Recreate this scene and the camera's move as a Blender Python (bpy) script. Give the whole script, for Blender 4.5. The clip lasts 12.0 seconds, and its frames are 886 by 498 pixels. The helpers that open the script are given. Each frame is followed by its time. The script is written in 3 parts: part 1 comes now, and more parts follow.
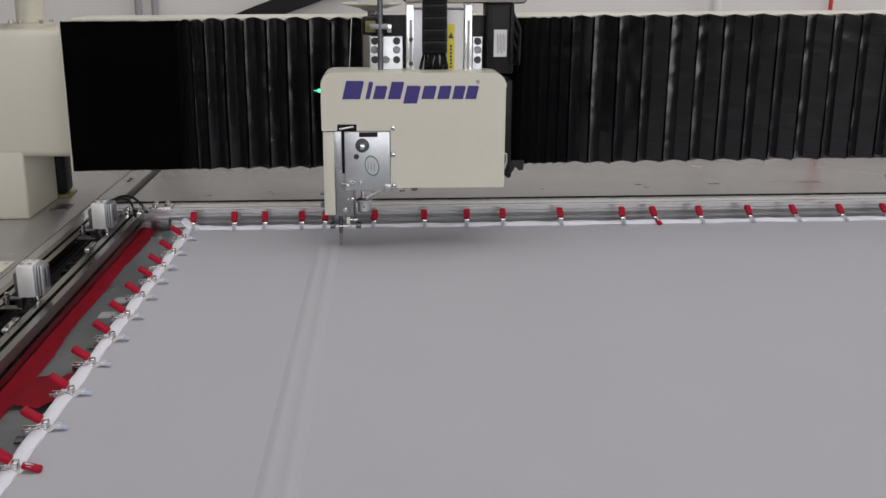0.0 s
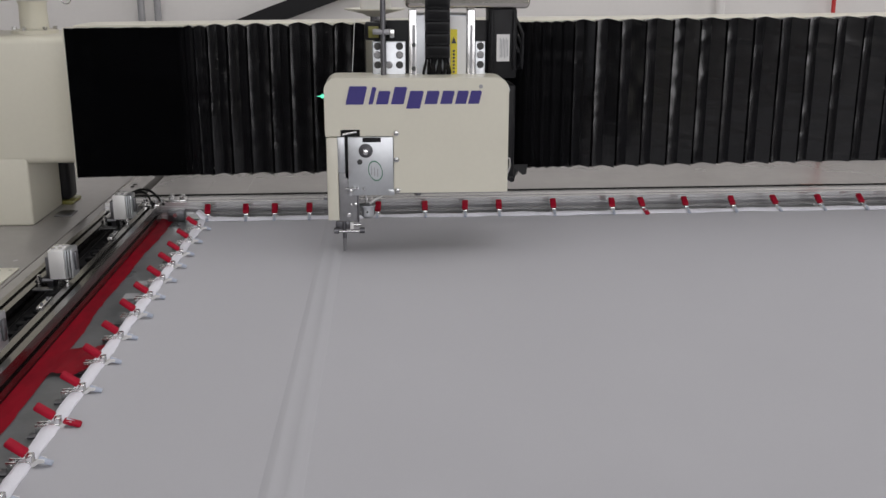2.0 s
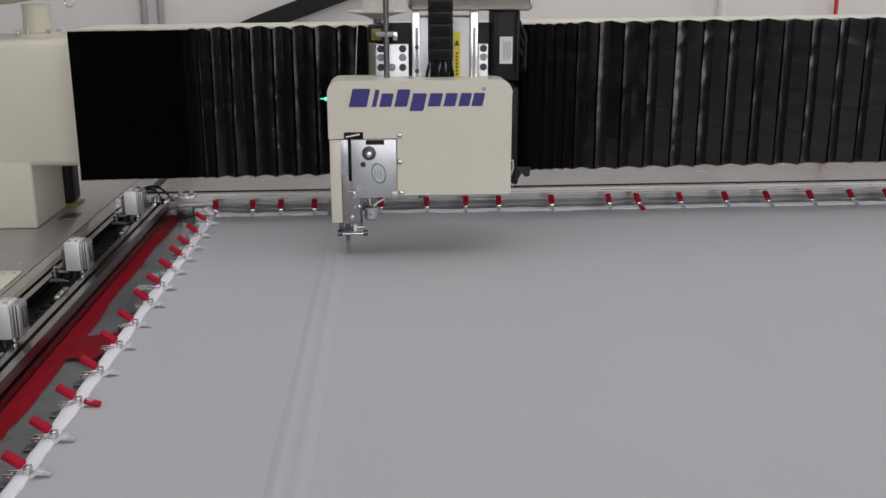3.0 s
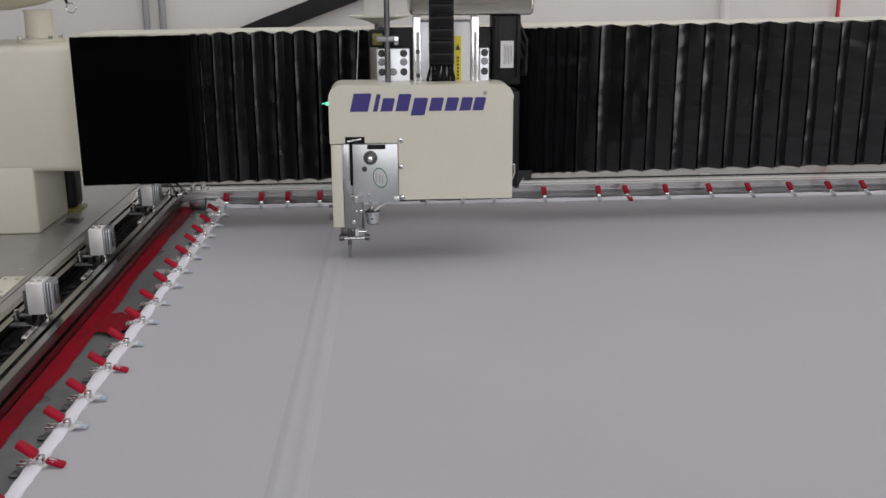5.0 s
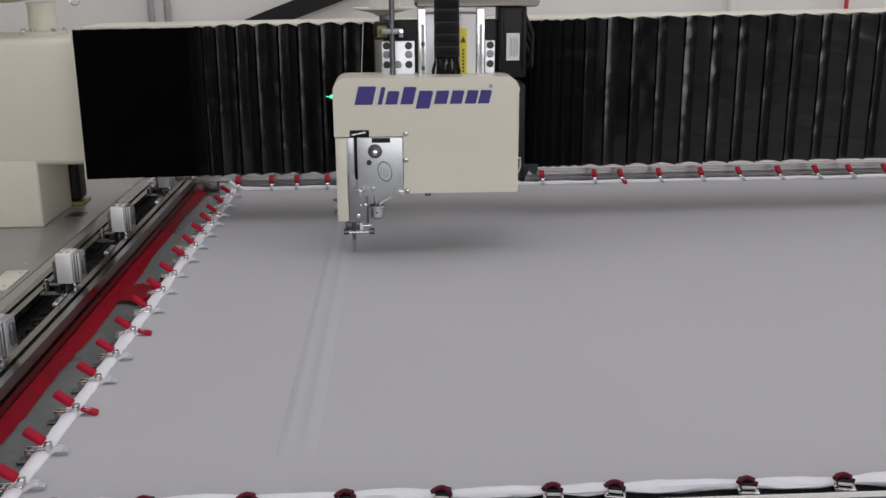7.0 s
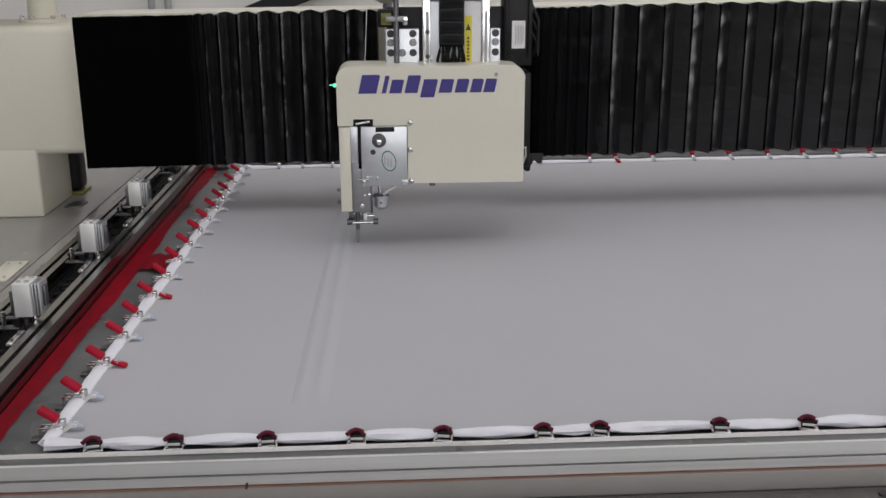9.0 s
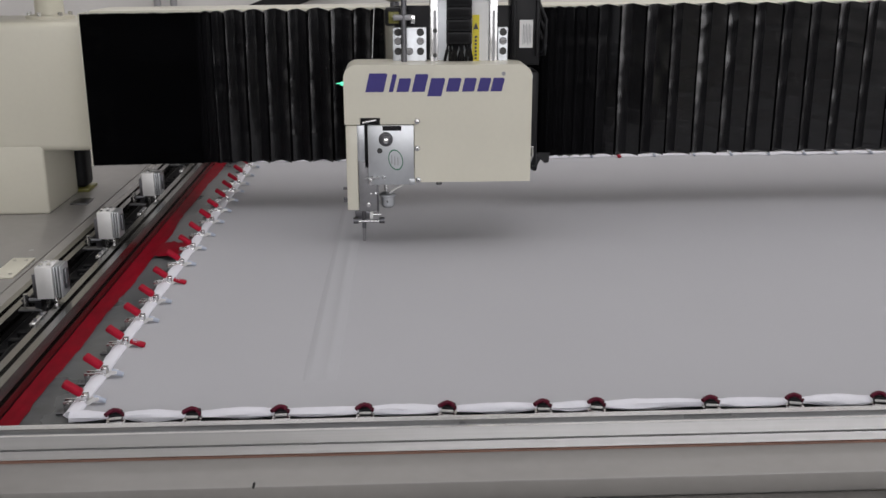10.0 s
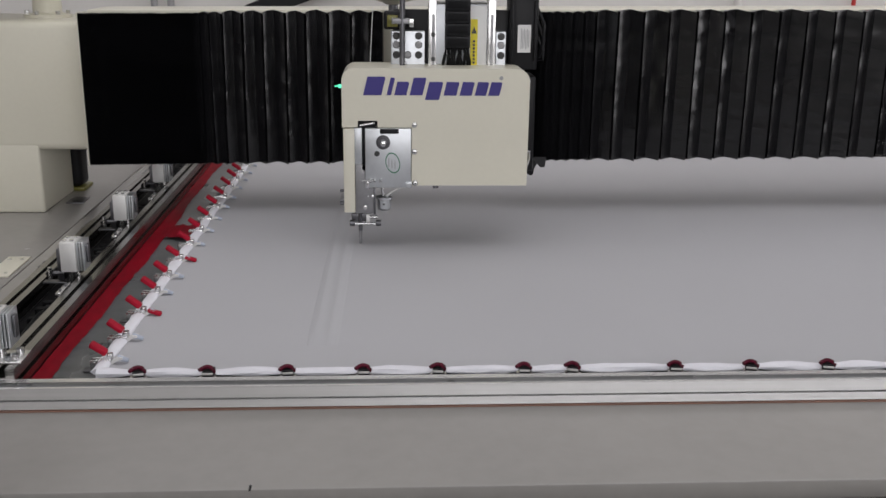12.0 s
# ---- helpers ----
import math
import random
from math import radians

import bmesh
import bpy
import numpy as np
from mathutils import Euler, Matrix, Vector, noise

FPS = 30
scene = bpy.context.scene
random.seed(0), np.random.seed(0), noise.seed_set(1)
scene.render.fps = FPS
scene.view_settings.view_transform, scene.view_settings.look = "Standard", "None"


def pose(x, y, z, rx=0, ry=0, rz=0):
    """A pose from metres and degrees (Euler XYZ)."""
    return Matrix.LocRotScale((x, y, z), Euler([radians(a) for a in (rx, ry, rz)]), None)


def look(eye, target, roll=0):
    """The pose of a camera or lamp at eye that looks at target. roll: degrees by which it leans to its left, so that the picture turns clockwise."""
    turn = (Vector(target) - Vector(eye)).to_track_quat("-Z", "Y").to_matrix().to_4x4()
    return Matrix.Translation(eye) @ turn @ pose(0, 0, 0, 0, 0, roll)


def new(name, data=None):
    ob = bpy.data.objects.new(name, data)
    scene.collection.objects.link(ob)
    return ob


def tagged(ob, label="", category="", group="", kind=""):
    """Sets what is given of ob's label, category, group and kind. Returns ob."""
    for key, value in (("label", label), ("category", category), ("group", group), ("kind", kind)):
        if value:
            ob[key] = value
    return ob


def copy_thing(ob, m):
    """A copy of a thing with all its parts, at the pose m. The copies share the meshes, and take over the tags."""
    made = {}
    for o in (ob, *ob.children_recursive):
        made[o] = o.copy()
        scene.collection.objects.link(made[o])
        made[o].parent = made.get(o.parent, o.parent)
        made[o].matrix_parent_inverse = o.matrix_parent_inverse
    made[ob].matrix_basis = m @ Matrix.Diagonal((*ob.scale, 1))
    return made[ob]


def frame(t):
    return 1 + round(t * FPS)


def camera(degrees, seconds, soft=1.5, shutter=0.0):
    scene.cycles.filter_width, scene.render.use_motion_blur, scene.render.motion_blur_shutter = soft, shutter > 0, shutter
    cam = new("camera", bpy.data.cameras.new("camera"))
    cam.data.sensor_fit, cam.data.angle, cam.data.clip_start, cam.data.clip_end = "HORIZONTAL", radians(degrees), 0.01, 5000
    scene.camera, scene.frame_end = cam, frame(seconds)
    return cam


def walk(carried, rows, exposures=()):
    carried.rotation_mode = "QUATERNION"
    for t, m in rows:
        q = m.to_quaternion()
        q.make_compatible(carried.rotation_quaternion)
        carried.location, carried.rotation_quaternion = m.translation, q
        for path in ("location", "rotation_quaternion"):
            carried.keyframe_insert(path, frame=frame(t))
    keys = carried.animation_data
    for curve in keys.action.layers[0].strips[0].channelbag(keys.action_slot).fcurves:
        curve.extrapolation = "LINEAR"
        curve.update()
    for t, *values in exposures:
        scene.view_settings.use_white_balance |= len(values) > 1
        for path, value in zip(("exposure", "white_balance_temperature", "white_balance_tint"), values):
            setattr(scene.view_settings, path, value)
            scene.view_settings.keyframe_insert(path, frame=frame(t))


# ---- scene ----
cam = camera(47.98, 12.0, soft=1.5)
# seconds, eye x y z, heading to the right, tilt down, roll (degrees)
PATH = [
    (0.0, 0.0812, -2.2714, 0.6331, 4.029, 15.583, 0.406),
    (0.5, 0.0849, -2.2719, 0.6369, 3.897, 15.632, 0.337),
    (1.0, 0.0855, -2.2721, 0.6378, 3.855, 15.568, 0.262),
    (1.5, 0.0829, -2.2712, 0.6374, 3.821, 15.486, 0.183),
    (2.0, 0.0806, -2.2714, 0.6373, 3.822, 15.410, 0.102),
    (2.5, 0.0793, -2.2710, 0.6368, 3.766, 15.311, 0.028),
    (3.0, 0.0779, -2.2719, 0.6378, 3.688, 15.288, -0.022),
    (5.0, 0.0819, -2.2722, 0.6420, 3.489, 15.145, -0.254),
    (5.5, 0.0835, -2.2704, 0.6418, 3.469, 15.108, -0.281),
    (6.0, 0.0861, -2.2670, 0.6423, 3.410, 15.121, -0.285),
    (6.5, 0.0853, -2.2605, 0.6412, 3.311, 15.321, -0.285),
    (7.0, 0.0846, -2.2547, 0.6416, 3.137, 15.580, -0.308),
    (9.0, 0.0747, -2.2299, 0.6425, 3.151, 16.314, -0.281),
    (9.5, 0.0698, -2.2269, 0.6432, 2.981, 16.372, -0.169),
    (10.0, 0.0671, -2.2252, 0.6432, 2.980, 16.405, -0.003),
    (10.5, 0.0640, -2.2223, 0.6430, 3.125, 16.475, 0.149),
    (11.0, 0.0599, -2.2228, 0.6448, 3.290, 16.519, 0.291),
    (11.5, 0.0577, -2.2247, 0.6473, 3.323, 16.445, 0.456),
    (12.0, 0.0594, -2.2283, 0.6502, 3.418, 16.352, 0.747),
]
walk(cam, [(t, pose(x, y, z, 90 - tilt, 0, -yaw) @ pose(0, 0, 0, 0, 0, roll)) for t, x, y, z, yaw, tilt, roll in PATH], exposures=[(0, -0.92), (12, -0.92)])
# the clamping frame's slide along y: seconds, metres
SLIDE = [(0.0, -0.0000), (0.5, 0.0422), (1.0, 0.0821), (1.5, 0.1187), (2.0, 0.1575), (2.5, 0.1965), (3.0, 0.2376), (5.0, 0.4006), (5.5, 0.4387), (6.0, 0.4777), (6.5, 0.5173), (7.0, 0.5573), (9.0, 0.7146), (9.5, 0.7544), (10.0, 0.7944), (10.5, 0.8335), (11.0, 0.8732), (11.5, 0.9120), (12.0, 0.9538)]

# ---- light ----
world = bpy.data.worlds.new("world")
scene.world = world
world.use_nodes = True
world.node_tree.nodes["Background"].inputs[0].default_value = (0.75, 0.82, 1.0, 1)
world.node_tree.nodes["Background"].inputs[1].default_value = 0.02


def area(name, eye, target, sx, sy, watts, colour):
    lamp = bpy.data.lights.new(name, "AREA")
    lamp.shape, lamp.size, lamp.size_y, lamp.energy, lamp.color = "RECTANGLE", sx, sy, watts, colour
    ob = new(name, lamp)
    ob.matrix_world = look(eye, target)
    return ob


area("window_daylight", (1.2, -6.3, 1.7), (0.7, 0, 0.6), 8.0, 2.4, 300, (0.985, 0.968, 1.0))
area("side_window_daylight", (-6.7, -2.2, 1.25), (0, -0.2, 0.4), 4.5, 2.6, 36, (0.985, 0.968, 1.0))
# unseen fill lamp, added to give the right bellows their sheen
area("east_fill_light", (7.0, -0.15, 0.65), (1.0, 0.2, 0.4), 2.0, 2.6, 90, (0.985, 0.968, 1.0))
# added overhead fill lamps with no fixtures, balancing quilt and back table
for lx in (-0.9, 2.2):
    for ly, watts in ((-0.3, 40), (1.7, 25)):
        area("ceiling_fill_light", (lx, ly, 3.05), (lx, ly, 0), 3.4, 2.0, watts, (0.99, 0.965, 0.985))

# ---- materials ----


def mat(name, colour, rough=0.5, metal=0.0, vary=0.12, scale=6.0, fine=90.0, bump=0.05, stretch=(1, 1, 1), rvary=0.12, coat=0.0, dist=0.002, spec=0.5):
    m = bpy.data.materials.new(name)
    m.use_nodes = True
    nt = m.node_tree
    b = nt.nodes["Principled BSDF"]
    b.inputs["Metallic"].default_value = metal
    b.inputs["Specular IOR Level"].default_value = spec
    if coat:
        b.inputs["Coat Weight"].default_value, b.inputs["Coat Roughness"].default_value = coat, 0.12
    co = nt.nodes.new("ShaderNodeTexCoord")
    mp = nt.nodes.new("ShaderNodeMapping")
    mp.inputs["Scale"].default_value = stretch
    nt.links.new(co.outputs["Object"], mp.inputs[0])
    big, small = nt.nodes.new("ShaderNodeTexNoise"), nt.nodes.new("ShaderNodeTexNoise")
    for n, s in ((big, scale), (small, fine)):
        n.inputs["Scale"].default_value, n.inputs["Detail"].default_value = s, 4
        nt.links.new(mp.outputs[0], n.inputs["Vector"])
    mix = nt.nodes.new("ShaderNodeMix")
    mix.data_type, mix.inputs[0].default_value = "FLOAT", 0.35
    nt.links.new(big.outputs["Fac"], mix.inputs[2])
    nt.links.new(small.outputs["Fac"], mix.inputs[3])
    ramp = nt.nodes.new("ShaderNodeValToRGB")
    ramp.color_ramp.elements[0].position, ramp.color_ramp.elements[1].position = 0.3, 0.7
    ramp.color_ramp.elements[0].color = (*[max(0, v * (1 - vary)) for v in colour], 1)
    ramp.color_ramp.elements[1].color = (*[min(1, v * (1 + vary)) for v in colour], 1)
    nt.links.new(mix.outputs[0], ramp.inputs[0])
    nt.links.new(ramp.outputs[0], b.inputs["Base Color"])
    mr = nt.nodes.new("ShaderNodeMapRange")
    mr.inputs[3].default_value, mr.inputs[4].default_value = max(0.02, rough - rvary), min(1, rough + rvary)
    nt.links.new(big.outputs["Fac"], mr.inputs[0])
    nt.links.new(mr.outputs[0], b.inputs["Roughness"])
    if bump:
        bp = nt.nodes.new("ShaderNodeBump")
        bp.inputs["Strength"].default_value, bp.inputs["Distance"].default_value = bump, dist
        nt.links.new(small.outputs["Fac"], bp.inputs["Height"])
        nt.links.new(bp.outputs[0], b.inputs["Normal"])
    return m


CREAM = mat("cream_enamel", (0.72, 0.695, 0.585), 0.38, vary=0.03, bump=0.02, coat=0.2)
TABLE = mat("glossy_table", (0.292, 0.280, 0.266), 0.25, vary=0.07, scale=3, fine=35, bump=0.003, rvary=0.06, coat=0.25)
# colour streaks along x stand in for reflections in the rails
ALU = mat("anodised_aluminium", (0.82, 0.82, 0.82), 0.22, 0.72, vary=0.13, scale=4, fine=30, bump=0.02, stretch=(0.12, 14, 14), rvary=0.08)
ALU_BODY = mat("bead_blasted_aluminium", (0.74, 0.735, 0.72), 0.42, 0.3, vary=0.06, scale=20, fine=300, bump=0.04)
# darker version of the rail aluminium for side and outer rails, streaked along y
ALU_SIDE = mat("dark_side_aluminium", (0.32, 0.31, 0.30), 0.24, 1.0, vary=0.22, scale=9, fine=160, bump=0.05, stretch=(1, 0.04, 1), rvary=0.1)
STEEL = mat("plated_steel", (0.68, 0.68, 0.68), 0.2, 1.0, vary=0.1, scale=30, fine=200, bump=0.05)
DARK_STEEL = mat("dark_steel", (0.16, 0.16, 0.17), 0.38, 1.0, vary=0.2, scale=20)
PLATE = mat("satin_steel_plate", (0.56, 0.58, 0.6), 0.36, 0.85, vary=0.08, scale=12, bump=0.05)
GREYPLATE = mat("grey_steel_plate", (0.3, 0.3, 0.31), 0.42, 0.7, vary=0.12, scale=14)
BLACK = mat("black_plastic", (0.008, 0.008, 0.0095), 0.45, vary=0.2, scale=20, bump=0.1, spec=0.25)
RUBBER = mat("black_channel", (0.006, 0.006, 0.007), 0.6, spec=0.15, vary=0.4, scale=25, bump=0.3)
BELLOWS = mat("coated_black_fabric", (0.005, 0.005, 0.006), 0.24, vary=0.3, scale=9, fine=30, bump=0.08, rvary=0.06, stretch=(0.35, 0.35, 1.6), dist=0.004, spec=0.62)
RED = mat("red_vinyl", (0.36, 0.002, 0.022), 0.55, spec=0.25, vary=0.15, scale=40, bump=0.1)
MAROON = mat("dark_red_vinyl", (0.085, 0.002, 0.016), 0.5, spec=0.25, vary=0.2, scale=40, bump=0.1)
DULL = mat("dull_metal", (0.15, 0.145, 0.135), 0.5, 0.3, vary=0.15, scale=8)
REDTAPE = mat("red_film", (0.22, 0.0005, 0.010), 0.6, spec=0.12, vary=0.35, scale=14, fine=70, bump=0.3, stretch=(1, 0.35, 1))
GREYSHEET = mat("grey_sheet", (0.115, 0.12, 0.123), 0.3, vary=0.3, scale=5, fine=40, bump=0.1)
FABRIC = mat("quilt_fabric", (0.475, 0.475, 0.50), 0.75, vary=0.025, scale=2.2, fine=500, bump=0.12, rvary=0.05)
HEM = mat("white_hem", (0.84, 0.84, 0.90), 0.7, vary=0.05, scale=30, fine=300, bump=0.3, rvary=0.05)
WALLM = mat("white_wall", (0.78, 0.76, 0.74), 0.7, vary=0.03, scale=1.2, fine=60, bump=0.08)
FLOORM = mat("grey_floor", (0.30, 0.31, 0.30), 0.4, vary=0.12, scale=1.5, fine=40, bump=0.06)
CEILM = mat("white_ceiling", (0.72, 0.72, 0.71), 0.8, vary=0.03)
PIPE = mat("grey_pipe", (0.34, 0.34, 0.35), 0.4, vary=0.1)
BLUE = mat("blue_print", (0.035, 0.025, 0.20), 0.45, vary=0.05, bump=0.0)
YELLOW = mat("yellow_label", (0.74, 0.62, 0.02), 0.4, vary=0.05, bump=0.0)
WHITE = mat("white_label", (0.75, 0.75, 0.74), 0.5, vary=0.04, bump=0.0)
INK = mat("dark_print", (0.04, 0.04, 0.04), 0.5, vary=0.05, bump=0.0)
GREEN = mat("green_print", (0.03, 0.17, 0.09), 0.45, vary=0.05, bump=0.0)
THREAD = mat("white_thread", (0.78, 0.77, 0.75), 0.7, vary=0.04, scale=20, fine=400, bump=0.4, stretch=(1, 1, 8))
COPPER = mat("orange_edge", (0.24, 0.13, 0.095), 0.5, vary=0.2, scale=12)
REDPAINT = mat("red_paint", (0.55, 0.03, 0.03), 0.4, vary=0.08)
AMBER = mat("amber_plastic", (0.19, 0.18, 0.035), 0.35, vary=0.25, scale=60)
TIPM = mat("pale_blue_plastic", (0.44, 0.48, 0.57), 0.35, vary=0.1, scale=40, bump=0.05)
GLOW = mat("green_led", (0.1, 0.8, 0.5), 0.3, vary=0.0, bump=0)
GLOW.node_tree.nodes["Principled BSDF"].inputs["Emission Color"].default_value = (0.15, 1.0, 0.6, 1)
GLOW.node_tree.nodes["Principled BSDF"].inputs["Emission Strength"].default_value = 2.0
BOXSTEEL = mat("polished_steel_box", (0.60, 0.57, 0.53), 0.12, 1.0, vary=0.12, scale=10, bump=0.03)

# ---- mesh helpers ----


def bm_box(bm, x0, x1, y0, y1, z0, z1, bevel=0.0, seg=2):
    r = bmesh.ops.create_cube(bm, size=1.0)
    m = Matrix.Translation(((x0 + x1) / 2, (y0 + y1) / 2, (z0 + z1) / 2)) @ Matrix.Diagonal((x1 - x0, y1 - y0, z1 - z0, 1))
    bmesh.ops.transform(bm, matrix=m, verts=r["verts"])
    if bevel:
        edges = list({e for v in r["verts"] for e in v.link_edges})
        bmesh.ops.bevel(bm, geom=edges, offset=bevel, segments=seg, affect="EDGES", profile=0.5)
    return bm


def bm_rod(bm, a, b, r, r2=None, n=16):
    a, b = Vector(a), Vector(b)
    m = Matrix.Translation((a + b) / 2) @ (b - a).to_track_quat("Z", "Y").to_matrix().to_4x4()
    bmesh.ops.create_cone(bm, cap_ends=True, segments=n, radius1=r, radius2=r if r2 is None else r2, depth=(b - a).length, matrix=m)
    return bm


def bm_lathe(bm, profile, centre, n=28, axis="Z"):
    """Turn a profile of (radius, height) round an upright or other axis."""
    m = Matrix.Translation(centre)
    if axis == "Y":
        m = m @ pose(0, 0, 0, 90, 0, 0)
    rings = []
    for r, h in profile:
        rings.append([bm.verts.new(m @ Vector((r * math.cos(2 * math.pi * k / n), r * math.sin(2 * math.pi * k / n), h))) for k in range(n)])
    for p, q in zip(rings, rings[1:]):
        for k in range(n):
            bm.faces.new((p[k], p[(k + 1) % n], q[(k + 1) % n], q[k]))
    bm.faces.new(rings[-1])
    bm.faces.new(rings[0][::-1])
    return bm


def bm_prism(bm, outline, y0, y1):
    """A closed outline of (x, z) pulled from y0 to y1."""
    a = [bm.verts.new((x, y0, z)) for x, z in outline]
    b = [bm.verts.new((x, y1, z)) for x, z in outline]
    bm.faces.new(a)
    bm.faces.new(b[::-1])
    for k in range(len(a)):
        j = (k + 1) % len(a)
        bm.faces.new((a[j], a[k], b[k], b[j]))
    bmesh.ops.recalc_face_normals(bm, faces=bm.faces)
    return bm


def bm_tube(bm, points, r, n=8):
    """One bent tube through the points."""
    pts = [Vector(p) for p in points]
    rings = []
    for k, p in enumerate(pts):
        d = (pts[min(k + 1, len(pts) - 1)] - pts[max(k - 1, 0)]).normalized()
        u = d.cross(Vector((0.13, 0.31, 0.94))).normalized()
        w = d.cross(u)
        rings.append([bm.verts.new(p + r * (u * math.cos(2 * math.pi * j / n) + w * math.sin(2 * math.pi * j / n))) for j in range(n)])
    for p, q in zip(rings, rings[1:]):
        for j in range(n):
            bm.faces.new((p[j], p[(j + 1) % n], q[(j + 1) % n], q[j]))
    bm.faces.new(rings[0][::-1])
    bm.faces.new(rings[-1])
    return bm


def obj(name, bm, material, smooth=False):
    me = bpy.data.meshes.new(name)
    bmesh.ops.recalc_face_normals(bm, faces=bm.faces)
    bm.to_mesh(me)
    bm.free()
    me.materials.append(material)
    if smooth:
        me.shade_smooth()
        me.set_sharp_from_angle(angle=radians(40))
    return new(name, me)


def part(name, bm, material, parent, label="", smooth=True):
    ob = obj(name, bm, material, smooth)
    ob.parent = parent
    if label:
        tagged(ob, label)
    return ob


def box(x0, x1, y0, y1, z0, z1, bevel=0.0, seg=2):
    return bm_box(bmesh.new(), x0, x1, y0, y1, z0, z1, bevel, seg)


def rod(a, b, r, r2=None, n=16):
    return bm_rod(bmesh.new(), a, b, r, r2, n)


def thing(name, label, category, group="", at=None):
    ob = new(name)
    ob.empty_display_size = 0.05
    if at is not None:
        ob.matrix_basis = at
    return tagged(ob, label, category, group)


MOVING = []


def sliding(ob):
    MOVING.append((ob, ob.matrix_basis.copy()))
    return ob


# ---- the hall ----
FLOOR_Z, CEIL_Z = -0.85, 3.2
WALL_Y = 2.6


def structure(name, bm, material, label, category):
    return tagged(obj(name, bm, material), label, category, kind="structure")


def hall():
    structure("floor", box(-7, 7.2, -6.8, WALL_Y + 0.2, FLOOR_Z - 0.1, FLOOR_Z), FLOORM, "smooth grey painted factory floor", "floor")
    structure("ceiling", box(-7, 7.2, -6.8, WALL_Y + 0.2, CEIL_Z, CEIL_Z + 0.1), CEILM, "plain white factory ceiling", "ceiling")
    structure("wall_north", box(-7, 7.2, WALL_Y, WALL_Y + 0.2, FLOOR_Z, CEIL_Z), WALLM, "plain white painted factory wall", "wall")
    structure("wall_south", box(-7, 7.2, -6.8, -6.6, FLOOR_Z, CEIL_Z), WALLM, "plain white painted factory wall", "wall")
    structure("wall_west", box(-7.2, -7, -6.8, WALL_Y + 0.2, FLOOR_Z, CEIL_Z), WALLM, "plain white painted factory wall", "wall")
    structure("wall_east", box(7.2, 7.4, -6.8, WALL_Y + 0.2, FLOOR_Z, CEIL_Z), WALLM, "plain white painted factory wall", "wall")


hall()


def wall_pipes():
    for x, r, mt, label in ((-1.0, 0.016, PIPE, "thin grey vertical pipe on the white wall"), (-0.925, 0.016, PIPE, "thin grey vertical pipe on the white wall"),
                            (1.735, 0.022, WALLM, "white painted vertical pipe on the wall"), (2.295, 0.010, REDPAINT, "thin red vertical pipe on the wall")):
        p = thing("wall_pipe", label, "pipe", "pipes on the wall")
        part("tube", rod((x, WALL_Y - 0.05, FLOOR_Z), (x, WALL_Y - 0.05, CEIL_Z), r), mt, p)
        for z in (0.9, 2.2):
            part("bracket", box(x - r - 0.006, x + r + 0.006, WALL_Y - 0.06, WALL_Y, z, z + 0.03, 0.003), STEEL, p)
    # sloping black cable tray
    tray = thing("cable_tray", "sloping black cable tray on the white wall", "cable tray")
    bm = bmesh.new()
    bm_prism(bm, [(-0.62, 0.33), (-0.44, 0.395), (0.85, 0.86), (0.85, 0.955), (-0.47, 0.47), (-0.62, 0.41)], WALL_Y - 0.07, WALL_Y - 0.01)
    part("tray_body", bm, BLACK, tray)


wall_pipes()

# ---- the machine table ----
TZ = -0.018


def machine_table():
    t = thing("machine_table", "large glossy cream table of the quilting machine", "machine table")
    # plates either side of the guide slots
    part("top_plate", box(-2.6, -0.736, -1.062, 2.25, TZ - 0.03, TZ, 0.003), TABLE, t)
    part("edge_strip", box(-0.732, -0.664, -1.062, 2.25, TZ - 0.03, TZ + 0.001, 0.002), TABLE, t)
    part("slot_bed", box(-0.738, -0.632, -1.05, 2.25, TZ - 0.06, TZ - 0.032), RUBBER, t, "black guide slot bed")
    part("top_plate", box(-0.636, 3.4, -1.062, 2.25, TZ - 0.03, TZ, 0.003), TABLE, t)
    for k in range(9):
        y = -0.75 + k * 0.33
        for dy in (0, 0.035):
            part("bolt", rod((-0.70, y + dy, TZ), (-0.70, y + dy, TZ + 0.004), 0.006, n=10), INK, t)
    part("cover_plate", box(-0.795, -0.745, -0.16, -0.015, TZ, TZ + 0.004, 0.001), CREAM, t)
    for dx, dy in ((0.012, 0.02), (0.012, 0.12), (0.038, 0.02), (0.038, 0.12)):
        part("bolt", rod((-0.795 + dx, -0.16 + dy, TZ + 0.003), (-0.795 + dx, -0.16 + dy, TZ + 0.006), 0.004, n=10), STEEL, t)
    # marks on the far plates: screw caps, seams between the plates and scratches
    for x, y, w in ((-0.416, 0.693, 0.008), (-0.228, 0.702, 0.006), (-0.236, 0.735, 0.004), (0.166, 0.728, 0.008), (0.200, 0.743, 0.010), (0.206, 0.752, 0.008), (0.60, 0.75, 0.005),
                    (0.935, 0.758, 0.007), (0.92, 0.80, 0.010), (1.167, 0.802, 0.016), (1.80, 0.90, 0.012)):
        part("screw_cap", box(x - w, x + w, y - 0.006, y + 0.006, TZ - 0.001, TZ + 0.0012, 0.0004), DARK_STEEL, t)
    for x, y, u, v in ((1.113, 0.752, 1.112, 0.660), (1.192, 0.758, 1.186, 0.658), (1.670, 1.24, 1.667, 1.00), (-0.456, 0.64, -0.453, 0.99), (-0.33, 0.75, -0.33, 1.05), (1.34, 0.832, 1.52, 0.826)):
        part("plate_seam", rod((x, y, TZ - 0.0012), (u, v, TZ - 0.0012), 0.0016, n=6), DULL, t)
